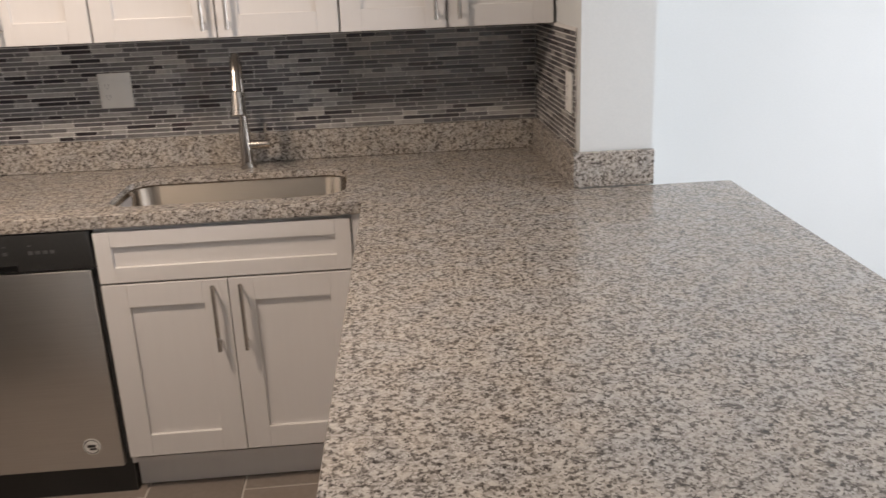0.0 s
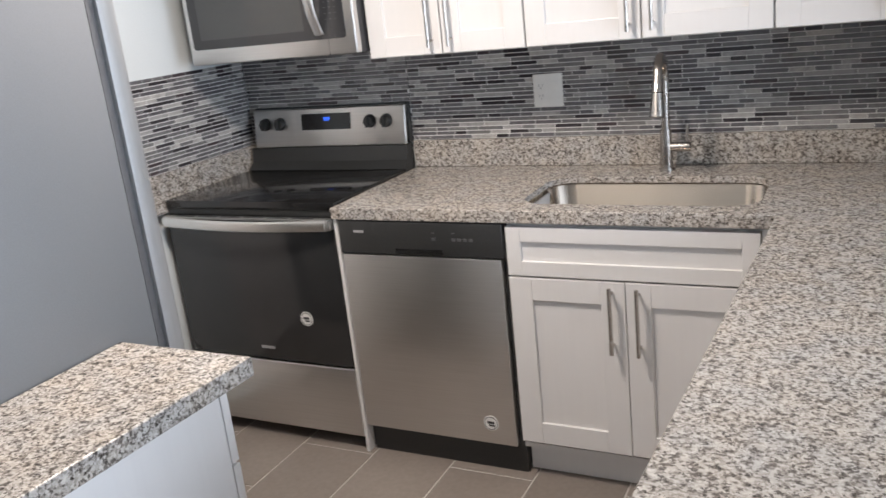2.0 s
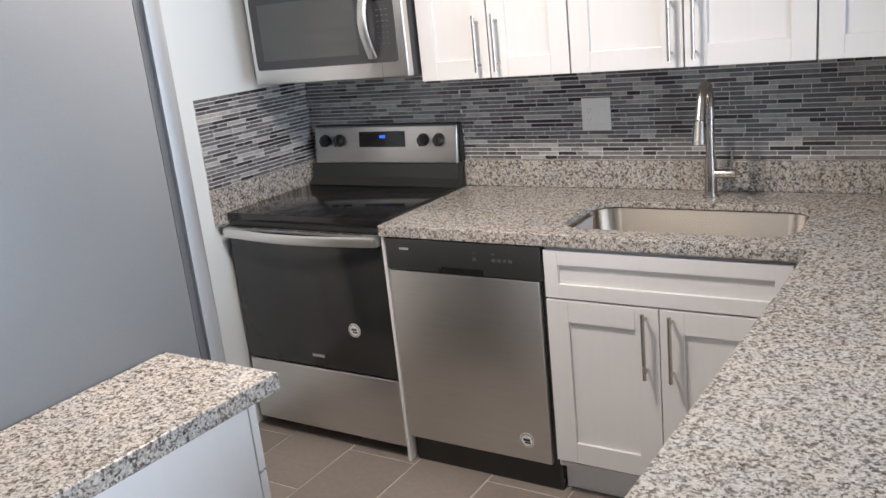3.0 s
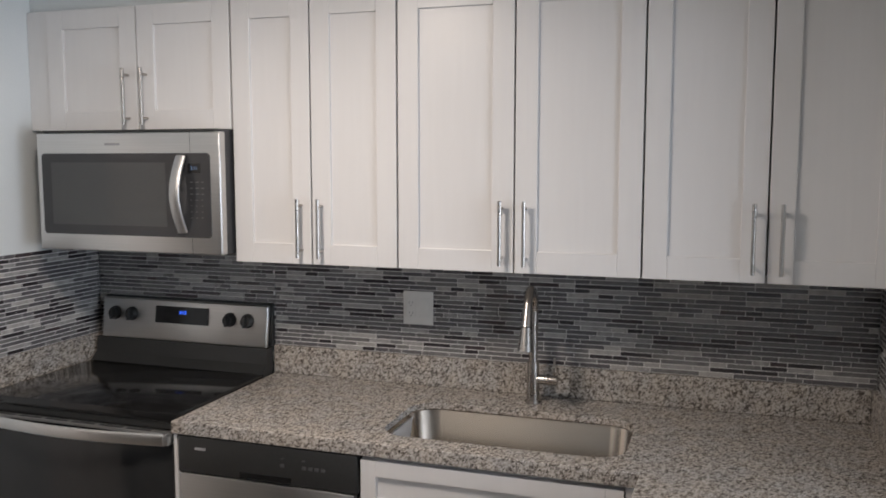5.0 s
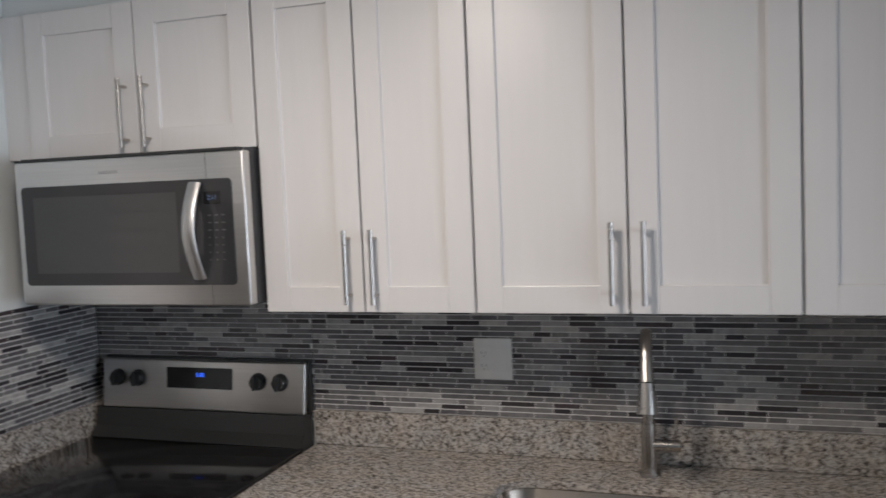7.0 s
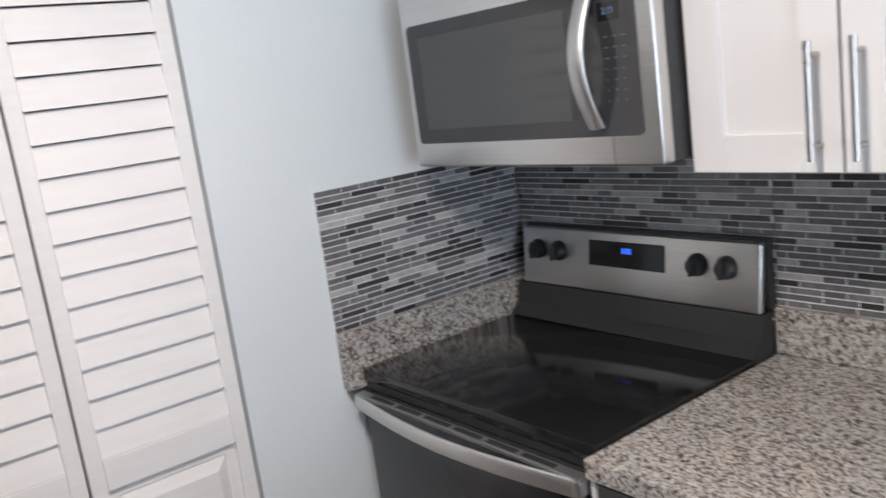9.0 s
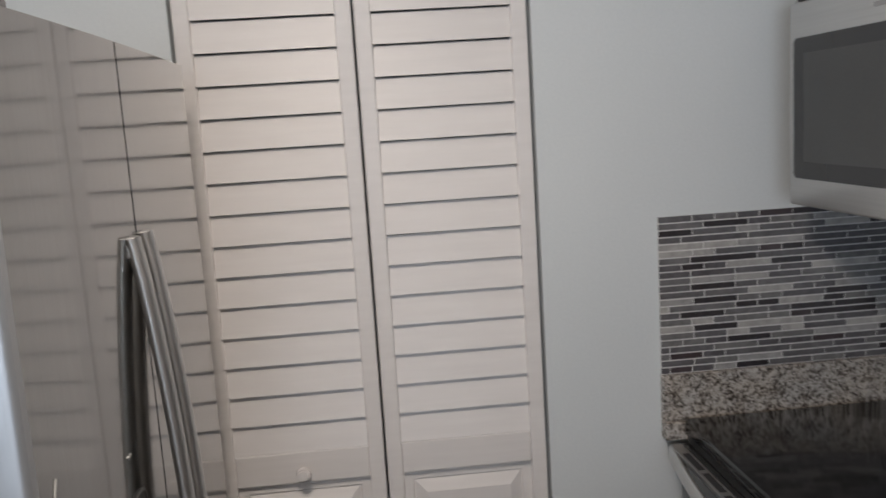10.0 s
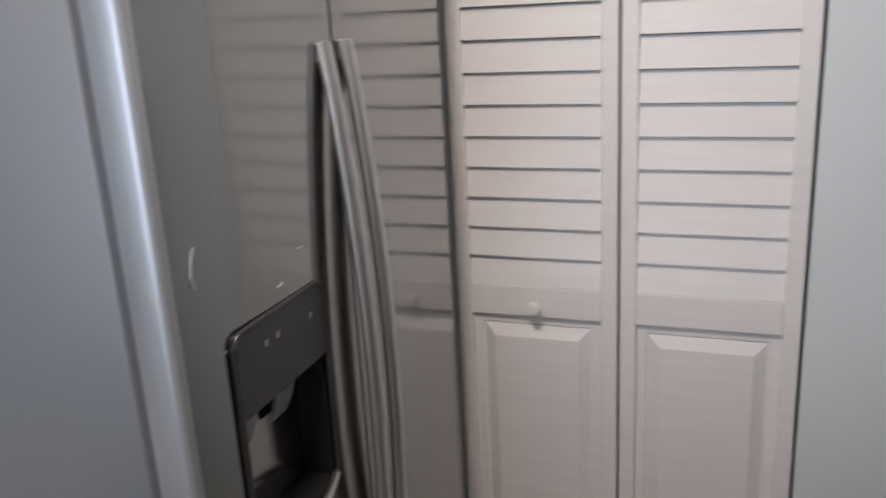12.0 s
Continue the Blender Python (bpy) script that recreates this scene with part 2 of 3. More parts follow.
# black plastic darkened in its colour for the shade inside the dispenser
SHADED_BLACK = textured("shaded_recess_plastic", (0.007, 0.007, 0.007), (0.010, 0.010, 0.010), 60, 0.5, bump=0.01)
PADDLE_GREY = textured("paddle_plastic", (0.24, 0.25, 0.24), (0.29, 0.30, 0.29), 60, 0.3, bump=0.01)
EDGE_TRIM = textured("door_edge_silver", (0.43, 0.445, 0.46), (0.48, 0.495, 0.51), 160, 0.44, 0.8, bump=0.008, stretch=(1, 1, 0.05), spread=0.03)
GASKET = textured("gasket_rubber", (0.10, 0.10, 0.105), (0.13, 0.13, 0.135), 90, 0.55, bump=0.03)
NICKEL = textured("brushed_nickel", (0.43, 0.405, 0.38), (0.49, 0.465, 0.44), 8, 0.27, 1.0, bump=0)
# brown base colour paints in the warm reflection of bulb and granite
TINTED_SINK_STEEL = textured("reflection_tinted_sink_steel", (0.50, 0.43, 0.365), (0.54, 0.47, 0.405), 150, 0.22, 1.0, bump=0, stretch=(0.05, 1, 1))
FRIDGE_SIDE = textured("fridge_side_paint", (0.19, 0.20, 0.215), (0.215, 0.225, 0.24), 350, 0.42, 0.25, bump=0.12)
OVEN_GLASS = textured("oven_glass", (0.024, 0.025, 0.026), (0.03, 0.031, 0.032), 5, 0.09, bump=0, spread=0.03)
BLACK_GLASS = textured("black_glass", (0.010, 0.010, 0.011), (0.015, 0.015, 0.015), 5, 0.10, bump=0, spread=0.02)
MW_GLASS = textured("microwave_glass", (0.03, 0.031, 0.033), (0.036, 0.037, 0.04), 5, 0.06, bump=0, spread=0.03)
BLACK = textured("black_plastic", (0.024, 0.025, 0.025), (0.032, 0.033, 0.033), 120, 0.38, bump=0.03)
DARK_METAL = textured("dark_metal", (0.05, 0.05, 0.052), (0.075, 0.075, 0.08), 90, 0.4, 0.5)
GROUT = textured("grout", (0.66, 0.65, 0.64), (0.74, 0.73, 0.72), 300, 0.85, bump=0.2)
FLOOR_GROUT = textured("floor_grout", (0.52, 0.49, 0.46), (0.61, 0.58, 0.545), 200, 0.9, bump=0.2)
FLOOR_TILE = floor_tile_material()
MOSAIC = mosaic_material("mosaic_strip", False)
MOSAIC_FAR = mosaic_material("mosaic_strip_joined", True)
DIM_MARK = textured("dim_print", (0.07, 0.073, 0.076), (0.10, 0.103, 0.106), 80, 0.4, bump=0)
MW_MESH = textured("microwave_mesh", (0.05, 0.052, 0.054), (0.068, 0.072, 0.072), 700, 0.06, bump=0, spread=0.02)
PLASTIC_WHITE = textured("white_plastic", (0.74, 0.74, 0.72), (0.78, 0.78, 0.76), 40, 0.35, bump=0.01)
STICKER = textured("sticker_paper", (0.70, 0.70, 0.68), (0.78, 0.78, 0.76), 80, 0.5, bump=0)
GREY_MARK = textured("grey_print", (0.30, 0.30, 0.31), (0.36, 0.36, 0.37), 80, 0.4, bump=0)
FILM_MARK = textured("film_residue", (0.36, 0.36, 0.35), (0.46, 0.46, 0.45), 80, 0.5, bump=0)
BLUE_LED = glow("blue_led", (0.03, 0.14, 1.0), 1.8)
PALE_LED = glow("pale_led", (0.30, 0.50, 0.9), 0.25)
DOME = glow("lamp_dome_glass", (1.0, 0.95, 0.88), 2.5)
GLASS, _n, _l, _b = material("window_glass", (1, 1, 1), 0.0)
_b.inputs["Transmission Weight"].default_value = 1.0

# ---- structure ----
H = 2.44
tagged(part("ground", box(-20, 25, -40, 30, -0.12, -0.02), FLOOR_GROUT), "pale concrete ground around the home", "ground", kind="structure")


def wall(name, boxes, label):
    bm = bmesh.new()
    for b in boxes:
        box(*b, bm=bm)
    return tagged(part(name, bm, WALL_PAINT), label, "wall", kind="structure")


wall("wall_north", [(-1.2, 5.95, 0.0, 0.15, 0, H)], "pale blue-grey painted wall behind the counters")
wall("wall_west", [(-0.12, 0.0, -0.905, 0.0, 0, H), (-0.12, 0.0, -1.630, -0.905, 1.992, H), (-0.12, 0.0, -6.65, -1.630, 0, H)],
     "pale blue-grey painted wall with a closet opening")
wall("wall_closet", [(-1.2, -1.05, -2.4, 0.0, 0, H), (-1.05, -0.12, -2.4, -2.28, 0, H)], "plain painted closet walls")
wall("wall_south_kitchen", [(0.0, 1.30, -2.54, -2.42, 0, H)], "painted partition wall behind the refrigerator")
wall("wall_east", [(5.8, 5.95, -1.0, 0.0, 0, H), (5.8, 5.95, -6.5, -3.6, 0, H), (5.8, 5.95, -3.6, -1.0, 2.12, H)], "painted wall with a wide window opening")
wall("wall_south", [(0.0, 5.95, -6.65, -6.5, 0, H)], "plain painted living room wall")
wall("wall_stub", [(2.80, 3.01, -0.635, 0.0, 0, H)], "painted wall end beside the breakfast counter")
wall("wall_header", [(2.80, 3.01, -4.6, -0.635, 1.997, H)], "painted header over the pass-through")
wall("wall_pier", [(2.80, 3.01, -4.9, -4.6, 0, H)], "painted wall pier of the pass-through")
wall("wall_half", [(2.80, 2.92, -2.15, -0.635, 0, 0.872)], "painted half wall under the breakfast counter")
tagged(part("ceiling", box(-1.2, 5.95, -6.65, 0.15, H, H + 0.1), CEIL_PAINT), "plain white painted ceiling", "ceiling", kind="structure")

window_1 = thing("window_1", (5.87, -2.3, 0), "wide glass sliding window with white frame", "window", kind="structure")
fr = bmesh.new()
for b in ((-3.6, -3.54), (-1.06, -1.0), (-2.33, -2.27)):
    box(5.82, 5.92, b[0], b[1], 0.0, 2.12, bm=fr)
for z in ((0.0, 0.06), (2.06, 2.12)):
    for y0, y1 in ((-3.54, -2.33), (-2.27, -1.06)):
        box(5.82, 5.92, y0, y1, z[0], z[1], bm=fr)
part("window_frame", fr, PLASTIC_WHITE, window_1)
for y0, y1 in ((-3.54, -2.33), (-2.27, -1.06)):
    part("pane", box(5.867, 5.873, y0, y1, 0.06, 2.06), GLASS, window_1).visible_shadow = False

# ceiling lamp over the kitchen
lamp = thing("ceiling_lamp", (1.20, -1.40, H), "round flush ceiling lamp with frosted dome", "lamp")
part("lamp_base", cyl((1.20, -1.40, H - 0.025), (1.20, -1.40, H), 0.17, n=40), NICKEL, lamp)
bm = bmesh.new()
bmesh.ops.create_uvsphere(bm, u_segments=32, v_segments=16, radius=0.16)
bmesh.ops.delete(bm, geom=[v for v in bm.verts if v.co.z > 0.01], context="VERTS")
for v in bm.verts:
    v.co = Vector((1.20 + v.co.x, -1.40 + v.co.y, H - 0.025 + v.co.z * 0.42))
part("dome", bm, DOME, lamp, "frosted glass dome", smooth=True)


# ---- cabinets ----
def shaker(name, x0, x1, z0, z1, y, parent, sign=-1, rail=0.065, t=0.02):
    """A shaker front in the plane y, facing sign * y: a recessed panel in a frame of two stiles and two rails."""
    ya, yb = sorted((y, y - sign * t))
    pa, pb = sorted((y - sign * 0.010, y - sign * t))
    door = part(name, box(x0 + rail, x1 - rail, pa, pb, z0 + rail, z1 - rail), PAINT, parent)
    for a, b in ((x0, x0 + rail), (x1 - rail, x1)):
        part("stile", box(a, b, ya, yb, z0, z1, 0.0015), PAINT, door)
    for a, b in ((z0, z0 + rail), (z1 - rail, z1)):
        part("rail", box(x0 + rail, x1 - rail, ya, yb, a, b, 0.0015), PAINT, door)
    return door


def bar_handle(x, z0, z1, y, sign=-1):
    """A bar pull on two posts in front of the plane y."""
    bm = cyl((x, y + sign * 0.032, z0), (x, y + sign * 0.032, z1), 0.006, n=14, bevel=0.001)
    for z in (z0 + 0.022, z1 - 0.022):
        cyl((x, y - sign * 0.001, z), (x, y + sign * 0.032, z), 0.0045, n=10, bm=bm)
    return bm


def wall_cabinet(x0, x1, z0, z1, label, hz, split):
    cab = thing("wall_cabinet", (split, -0.15, z0), label, "cabinet", "wall cabinets over the counter")
    bm = box(x0 + 0.0015, x0 + 0.018, -0.298, -0.004, z0, z1)
    box(x1 - 0.018, x1 - 0.0015, -0.298, -0.004, z0, z1, bm=bm)
    for z in (z0, z1 - 0.018):
        box(x0 + 0.018, x1 - 0.018, -0.298, -0.004, z, z + 0.018, bm=bm)
    box(x0 + 0.018, x1 - 0.018, -0.012, -0.004, z0 + 0.018, z1 - 0.018, bm=bm)
    part("body", bm, PAINT, cab)
    for a, b, hx in ((x0 + 0.003, split - 0.0026, split - 0.036), (split + 0.0026, x1 - 0.003, split + 0.036)):
        door = shaker("door", a, b, z0 - 0.002, z1 - 0.001, -0.320, cab)
        part("handle", bar_handle(hx, hz[0], hz[1], -0.320), NICKEL, door, "brushed nickel bar handle", True)
    return cab


ZT = 2.207
wall_cabinet(0.824, 1.397, 1.364, ZT, "narrow white shaker wall cabinet, two doors", (1.385, 1.572), 1.105)
wall_cabinet(1.397, 2.131, 1.364, ZT, "wide white shaker wall cabinet above the sink", (1.385, 1.575), 1.763)
wall_cabinet(2.131, 2.792, 1.364, ZT, "white shaker wall cabinet beside the pass-through", (1.387, 1.578), 2.459)
wall_cabinet(0.09, 0.822, 1.797, ZT, "short white shaker wall cabinet above the microwave", (1.812, 2.0), 0.462)
tagged(part("filler_panel", box(0.001, 0.0885, -0.312, -0.004, 1.797, ZT, 0.001), PAINT), "narrow white filler panel beside a wall cabinet", "filler panel")
tagged(part("soffit", box(0.001, 2.797, -0.295, -0.001, ZT + 0.002, H - 0.001), WALL_PAINT), "painted soffit above the wall cabinets", "soffit", kind="structure")

sink_cab = thing("sink_cabinet", (1.765, -0.33, 0), "white shaker sink base cabinet with two doors", "cabinet")
bm = box(1.403, 1.42, -0.612, -0.02, 0.108, 0.874)
box(2.113, 2.132, -0.612, -0.02, 0.108, 0.874, bm=bm)
box(1.42, 2.113, -0.612, -0.02, 0.108, 0.124, bm=bm)
box(1.42, 2.113, -0.612, -0.594, 0.69, 0.874, bm=bm)
part("body", bm, PAINT, sink_cab)
shaker("drawer_front", 1.405, 2.130, 0.709, 0.862, -0.634, sink_cab, rail=0.046)
for a, b, hx in ((1.405, 1.762, 1.724), (1.765, 2.130, 1.803)):
    door = shaker("door", a, b, 0.140, 0.703, -0.634, sink_cab, rail=0.072)
    part("handle", bar_handle(hx, 0.487, 0.694, -0.634), NICKEL, door, "brushed nickel bar handle", True)
part("toe_kick", box(1.403, 2.19, -0.565, -0.55, 0.002, 0.108), PAINT, sink_cab)
tagged(part("filler_panel", box(2.1335, 2.176, -0.628, -0.60, 0.108, 0.872, 0.001), PAINT), "narrow white filler beside the sink cabinet", "filler panel")
tagged(part("filler_panel", box(0.790, 0.8025, -0.632, -0.03, 0.002, 0.872, 0.001), PAINT), "thin white panel between range and dishwasher", "filler panel")

pen_cab = thing("peninsula_cabinet", (2.5, -1.4, 0), "white base cabinet under the breakfast counter", "cabinet")
part("body", box(2.20, 2.796, -2.14, -0.64, 0.108, 0.872), PAINT, pen_cab)
part("toe_kick", box(2.26, 2.79, -2.12, -0.64, 0.002, 0.108), PAINT, pen_cab)

# small cabinet beside the refrigerator, doors facing the range
side_cab = thing("base_cabinet", (1.15, -2.1, 0), "white base cabinet beside the refrigerator", "cabinet")
part("body", box(1.006, 1.273, -2.40, -1.796, 0.108, 0.889, 0.001), PAINT, side_cab)
part("end_panel", box(1.2735, 1.286, -2.40, -1.796, 0.002, 0.889, 0.001), PAINT, side_cab)
part("toe_kick", box(1.006, 1.273, -2.40, -1.86, 0.002, 0.108), PAINT, side_cab)
shaker("drawer_front", 1.008, 1.285, 0.712, 0.872, -1.772, side_cab, 1, 0.05)
door = shaker("door", 1.008, 1.285, 0.140, 0.706, -1.772, side_cab, 1)
part("handle", bar_handle(1.06, 0.487, 0.694, -1.772, 1), NICKEL, door, "brushed nickel bar handle", True)

# ---- granite ----
inner = lambda y: 2.168 + (y + 0.645) * 0.034
outer = lambda y: 3.244 + (y + 0.655) * 0.045
END = -2.22
hole = rounded(1.420, 2.118, -0.556, -0.205, 0.085)
outline = [(0.790, -0.004), (0.790, -0.642), (inner(-0.645), -0.642), (inner(END), END), (outer(END), END), (outer(-0.655), -0.655), (2.797, -0.655), (2.797, -0.004)]
top = thing("countertop", (1.9, -0.6, 0.875), "speckled grey and beige polished granite countertop", "countertop")
part("slab", prism(outline, 0.895, 0.915, 0.003, hole, 0.915), GRANITE, top)
built_up = rounded(1.39, 2.148, -0.60, -0.17, 0.09)
part("edge", prism(outline, 0.875, 0.895, 0.003, built_up, 0.875), GRANITE, top)
part("splash", box(0.790, 2.776, -0.024, -0.004, 0.916, 1.018, 0.002), GRANITE, top)
part("splash", box(2.777, 2.797, -0.632, -0.004, 0.916, 1.018, 0.002), GRANITE, top)
part("splash", box(2.777, 3.014, -0.654, -0.6355, 0.916, 1.018, 0.002), GRANITE, top)
left_splash = thing("granite_splash", (0.015, -0.33, 0.875), "granite upstand on the wall beside the range", "splash")
part("upstand", box(0.001, 0.020, -0.652, -0.004, 0.916, 1.018, 0.002), GRANITE, left_splash)
part("strip", box(0.001, 0.034, -0.652, -0.004, 0.876, 0.9155, 0.002), GRANITE, left_splash)
side_top = thing("countertop", (1.16, -2.1, 0.875), "small granite countertop beside the refrigerator", "countertop")
side = [(1.002, -2.415), (1.312, -2.415), (1.342, -1.750), (1.002, -1.750)]
part("slab", prism(side, 0.910, 0.930, 0.003, None, 0.930), GRANITE, side_top)
part("edge", prism(side, 0.890, 0.910, 0.003, None, 0.890), GRANITE, side_top)

# ---- sink and tap ----
sink = thing("sink", (1.77, -0.38, 0.70), "undermount stainless steel single-bowl sink", "sink")
bm = bmesh.new()
rings = []
for dx, z, r in ((-0.013, 0.8945, 0.092), (-0.007, 0.885, 0.088), (0.008, 0.72, 0.08), (0.02, 0.70, 0.07), (0.05, 0.692, 0.05)):
    rings.append([bm.verts.new((x, y, z)) for x, y in rounded(1.420 + dx, 2.118 - dx, -0.556 + dx, -0.205 - dx, r)])
for a, b in zip(rings, rings[1:]):
    for k in range(len(a)):
        bm.faces.new((a[k], a[(k + 1) % len(a)], b[(k + 1) % len(a)], b[k]))
bm.faces.new(rings[-1])
part("bowl", bm, TINTED_SINK_STEEL, sink, smooth=True)
bm = cyl((1.77, -0.36, 0.692), (1.77, -0.36, 0.696), 0.05, n=28)
cyl((1.77, -0.36, 0.696), (1.77, -0.36, 0.700), 0.028, n=20, bm=bm)
part("drain", bm, NICKEL, sink, "round steel drain", True)

tap = thing("kitchen_tap", (1.775, -0.105, 0.915), "brushed nickel pull-down kitchen tap", "tap")
TX, TY = 1.779, -0.105
part("base", cyl((TX, TY, 0.915), (TX, TY, 0.921), 0.027, n=28, bevel=0.002), NICKEL, tap, smooth=True)
part("column", cyl((TX, TY, 0.921), (TX, TY, 1.05), 0.021, 0.019, n=28), NICKEL, tap, smooth=True)
arc = [(TX, TY, 1.05), (TX, TY, 1.20)]
for k in range(1, 13):
    a = radians(165 * k / 12)
    arc.append((TX + 0.010 * k / 12, TY - 0.07 * (1 - math.cos(a)), 1.215 + 0.075 * math.sin(a)))
part("spout", tube(arc, 0.0145), NICKEL, tap, smooth=True)
ex, ey, ez = arc[-1]
bm = cyl((ex, ey, ez + 0.005), (ex + 0.002, ey - 0.022, ez - 0.045), 0.0155, 0.0175, n=24)
part("spray_head", cyl((ex + 0.002, ey - 0.022, ez - 0.045), (ex + 0.004, ey - 0.040, ez - 0.115), 0.0175, 0.024, n=24, bm=bm), NICKEL, tap, "tapering spray head", True)
part("lever_hub", cyl((TX, TY, 0.992), (TX + 0.080, TY, 0.992), 0.0155, n=20, bevel=0.002), NICKEL, tap, smooth=True)
part("lever", cyl((TX + 0.066, TY, 0.992), (TX + 0.07, TY - 0.002, 1.065), 0.004, n=10), NICKEL, tap, smooth=True)

# ---- range ----
SX0, SX1, SF = 0.037, 0.786, -0.612
stove = thing("range", (0.41, -0.32, 0), "stainless and black freestanding electric range", "range")
part("body", box(SX0 + 0.004, SX1 - 0.004, SF + 0.04, -0.03, 0.03, 0.895, 0.002), DARK_METAL, stove)
top_ob = part("cooktop", box(SX0, SX1, SF, -0.10, 0.893, 0.925, 0.003, seg=2), BLACK_GLASS, stove, "black ceramic glass cooktop", True)
bm = bmesh.new()
prof = [(-0.10, 0.9255), (-0.110, 0.9255), (-0.078, 0.955), (-0.069, 1.011), (-0.03, 1.011), (-0.03, 0.90), (-0.10, 0.90)]
ends = [[bm.verts.new((x, y, z)) for y, z in prof] for x in (SX0, SX1)]
bm.faces.new(ends[0]), bm.faces.new(ends[1])
for k in range(len(prof)):
    bm.faces.new((ends[0][k], ends[0][(k + 1) % len(prof)], ends[1][(k + 1) % len(prof)], ends[1][k]))
part("riser", bm, BLACK, stove)
guard = part("backguard", box(SX0 + 0.022, SX1 - 0.002, -0.070, -0.052, 1.012, 1.166, 0.006, seg=3), STEEL, stove, "stainless control panel", True)
part("backguard_cap", box(SX0 + 0.015, SX1 + 0.004, -0.030, -0.012, 1.0125, 1.172, 0.006), BLACK, stove, smooth=True)
part("display", box(0.303, 0.538, -0.0725, -0.0702, 1.080, 1.144, 0.001), BLACK_GLASS, guard)
lettering("clock_digits", "5:02", 0.018, pose(0.425, -0.073, 1.122, 90), BLUE_LED, guard, "blue clock digits")
for kx in (0.121, 0.197, 0.628, 0.703):
    bm = cyl((kx, -0.070, 1.108), (kx, -0.076, 1.108), 0.026, n=28)
    cyl((kx, -0.076, 1.108), (kx, -0.093, 1.108), 0.023, 0.019, n=28, bm=bm)
    box(kx - 0.005, kx + 0.005, -0.103, -0.092, 1.087, 1.130, 0.002, bm)
    part("knob", bm, BLACK, guard, "round black control knob", True)
for ob in (guard, *guard.children_recursive):
    for v in ob.data.vertices:
        v.co.y += max(v.co.z - 1.012, 0) * 0.13
part("vent_trim", box(SX0 + 0.006, SX1 - 0.006, SF + 0.004, SF + 0.05, 0.8745, 0.8925), BLACK, stove)
oven = part("oven_door", box(SX0 + 0.004, SX1 - 0.004, SF - 0.012, SF + 0.03, 0.325, 0.872, 0.005, seg=3), OVEN_GLASS, stove, "black glass oven door", True)
bar = [(SX0 + 0.02 + (SX1 - SX0 - 0.04) * k / 16, SF - 0.036 - 0.034 * math.sin(math.pi * k / 16), 0.853) for k in range(17)]
bm = tube(bar, 0.019, n=32, flat=0.45, across=(0, 0, 1))
for hx in (SX0 + 0.028, SX1 - 0.028):
    box(hx - 0.024, hx + 0.024, SF - 0.040, SF - 0.011, 0.836, 0.869, 0.004, bm)
part("handle", bm, STEEL, oven, "curved stainless handle", True)
part("vent_cap", box(SX0 + 0.012, SX1 - 0.012, SF - 0.038, SF - 0.0125, 0.866, 0.8745, 0.001), HANDLE_STEEL, oven, "stainless strip with vent slots")
for k in range(6):
    x = SX0 + 0.068 + k * 0.104
    part("vent_slot", box(x, x + 0.088, SF - 0.032, SF - 0.018, 0.8740, 0.8750), DARK_METAL, oven)
part("drawer", box(SX0 + 0.004, SX1 - 0.004, SF - 0.010, SF + 0.03, 0.052, 0.318, 0.005, seg=3), STEEL, stove, "stainless storage drawer", True)
for fx in (SX0 + 0.06, SX1 - 0.06):
    for fy in (-0.10, -0.52):
        part("foot", cyl((fx, fy, 0.0), (fx, fy, 0.032), 0.018, n=14), BLACK, stove)


def sticker(x, z, y, parent):
    """A round white sticker with a dark mark, on a face at y."""
    s = part("sticker", cyl((x, y + 0.0008, z), (x, y - 0.0008, z), 0.027, n=32), STICKER, parent, "round white sticker")
    bm = box(x - 0.013, x + 0.012, y - 0.0015, y - 0.0009, z - 0.002, z + 0.007)
    box(x - 0.008, x + 0.014, y - 0.0015, y - 0.0009, z - 0.011, z - 0.005, bm=bm)
    ring = bmesh.new()
    a = [ring.verts.new((x + 0.024 * math.cos(t), y - 0.0012, z + 0.024 * math.sin(t))) for t in (math.tau * k / 32 for k in range(32))]
    b = [ring.verts.new((x + 0.0215 * math.cos(t), y - 0.0012, z + 0.0215 * math.sin(t))) for t in (math.tau * k / 32 for k in range(32))]
    for k in range(32):
        ring.faces.new((a[k], a[(k + 1) % 32], b[(k + 1) % 32], b[k]))
    part("print", join(bm, ring), BLACK, s)


sticker(0.610, 0.500, SF - 0.0125, oven)
part("emblem", box(0.385, 0.445, SF - 0.0135, SF - 0.012, 0.368, 0.379, 0.0004), GREY_MARK, oven)

# ---- dishwasher ----
dw = thing("dishwasher", (1.1, -0.32, 0), "stainless dishwasher with black control panel", "dishwasher")
part("body", box(0.806, 1.398, -0.595, -0.03, 0.012, 0.870), DARK_METAL, dw)
panel = part("control_panel", box(0.808, 1.396, -0.638, -0.596, 0.758, 0.872, 0.006, seg=3), BLACK, dw, "black control panel", True)
part("door", box(0.810, 1.384, -0.634, -0.596, 0.112, 0.755, 0.004, seg=3), STEEL, dw, "brushed stainless door", True)
part("side_gasket", box(1.3845, 1.3975, -0.612, -0.5965, 0.112, 0.755), BLACK, dw)
part("toe_kick", box(0.812, 1.400, -0.585, -0.5955, 0.0, 0.108, 0.002), BLACK, dw)
part("grip", box(1.02, 1.19, -0.6395, -0.6382, 0.764, 0.782, 0.0004), BLACK_GLASS, panel)
part("emblem", box(0.868, 0.905, -0.6395, -0.638, 0.832, 0.840, 0.0003), GREY_MARK, panel)
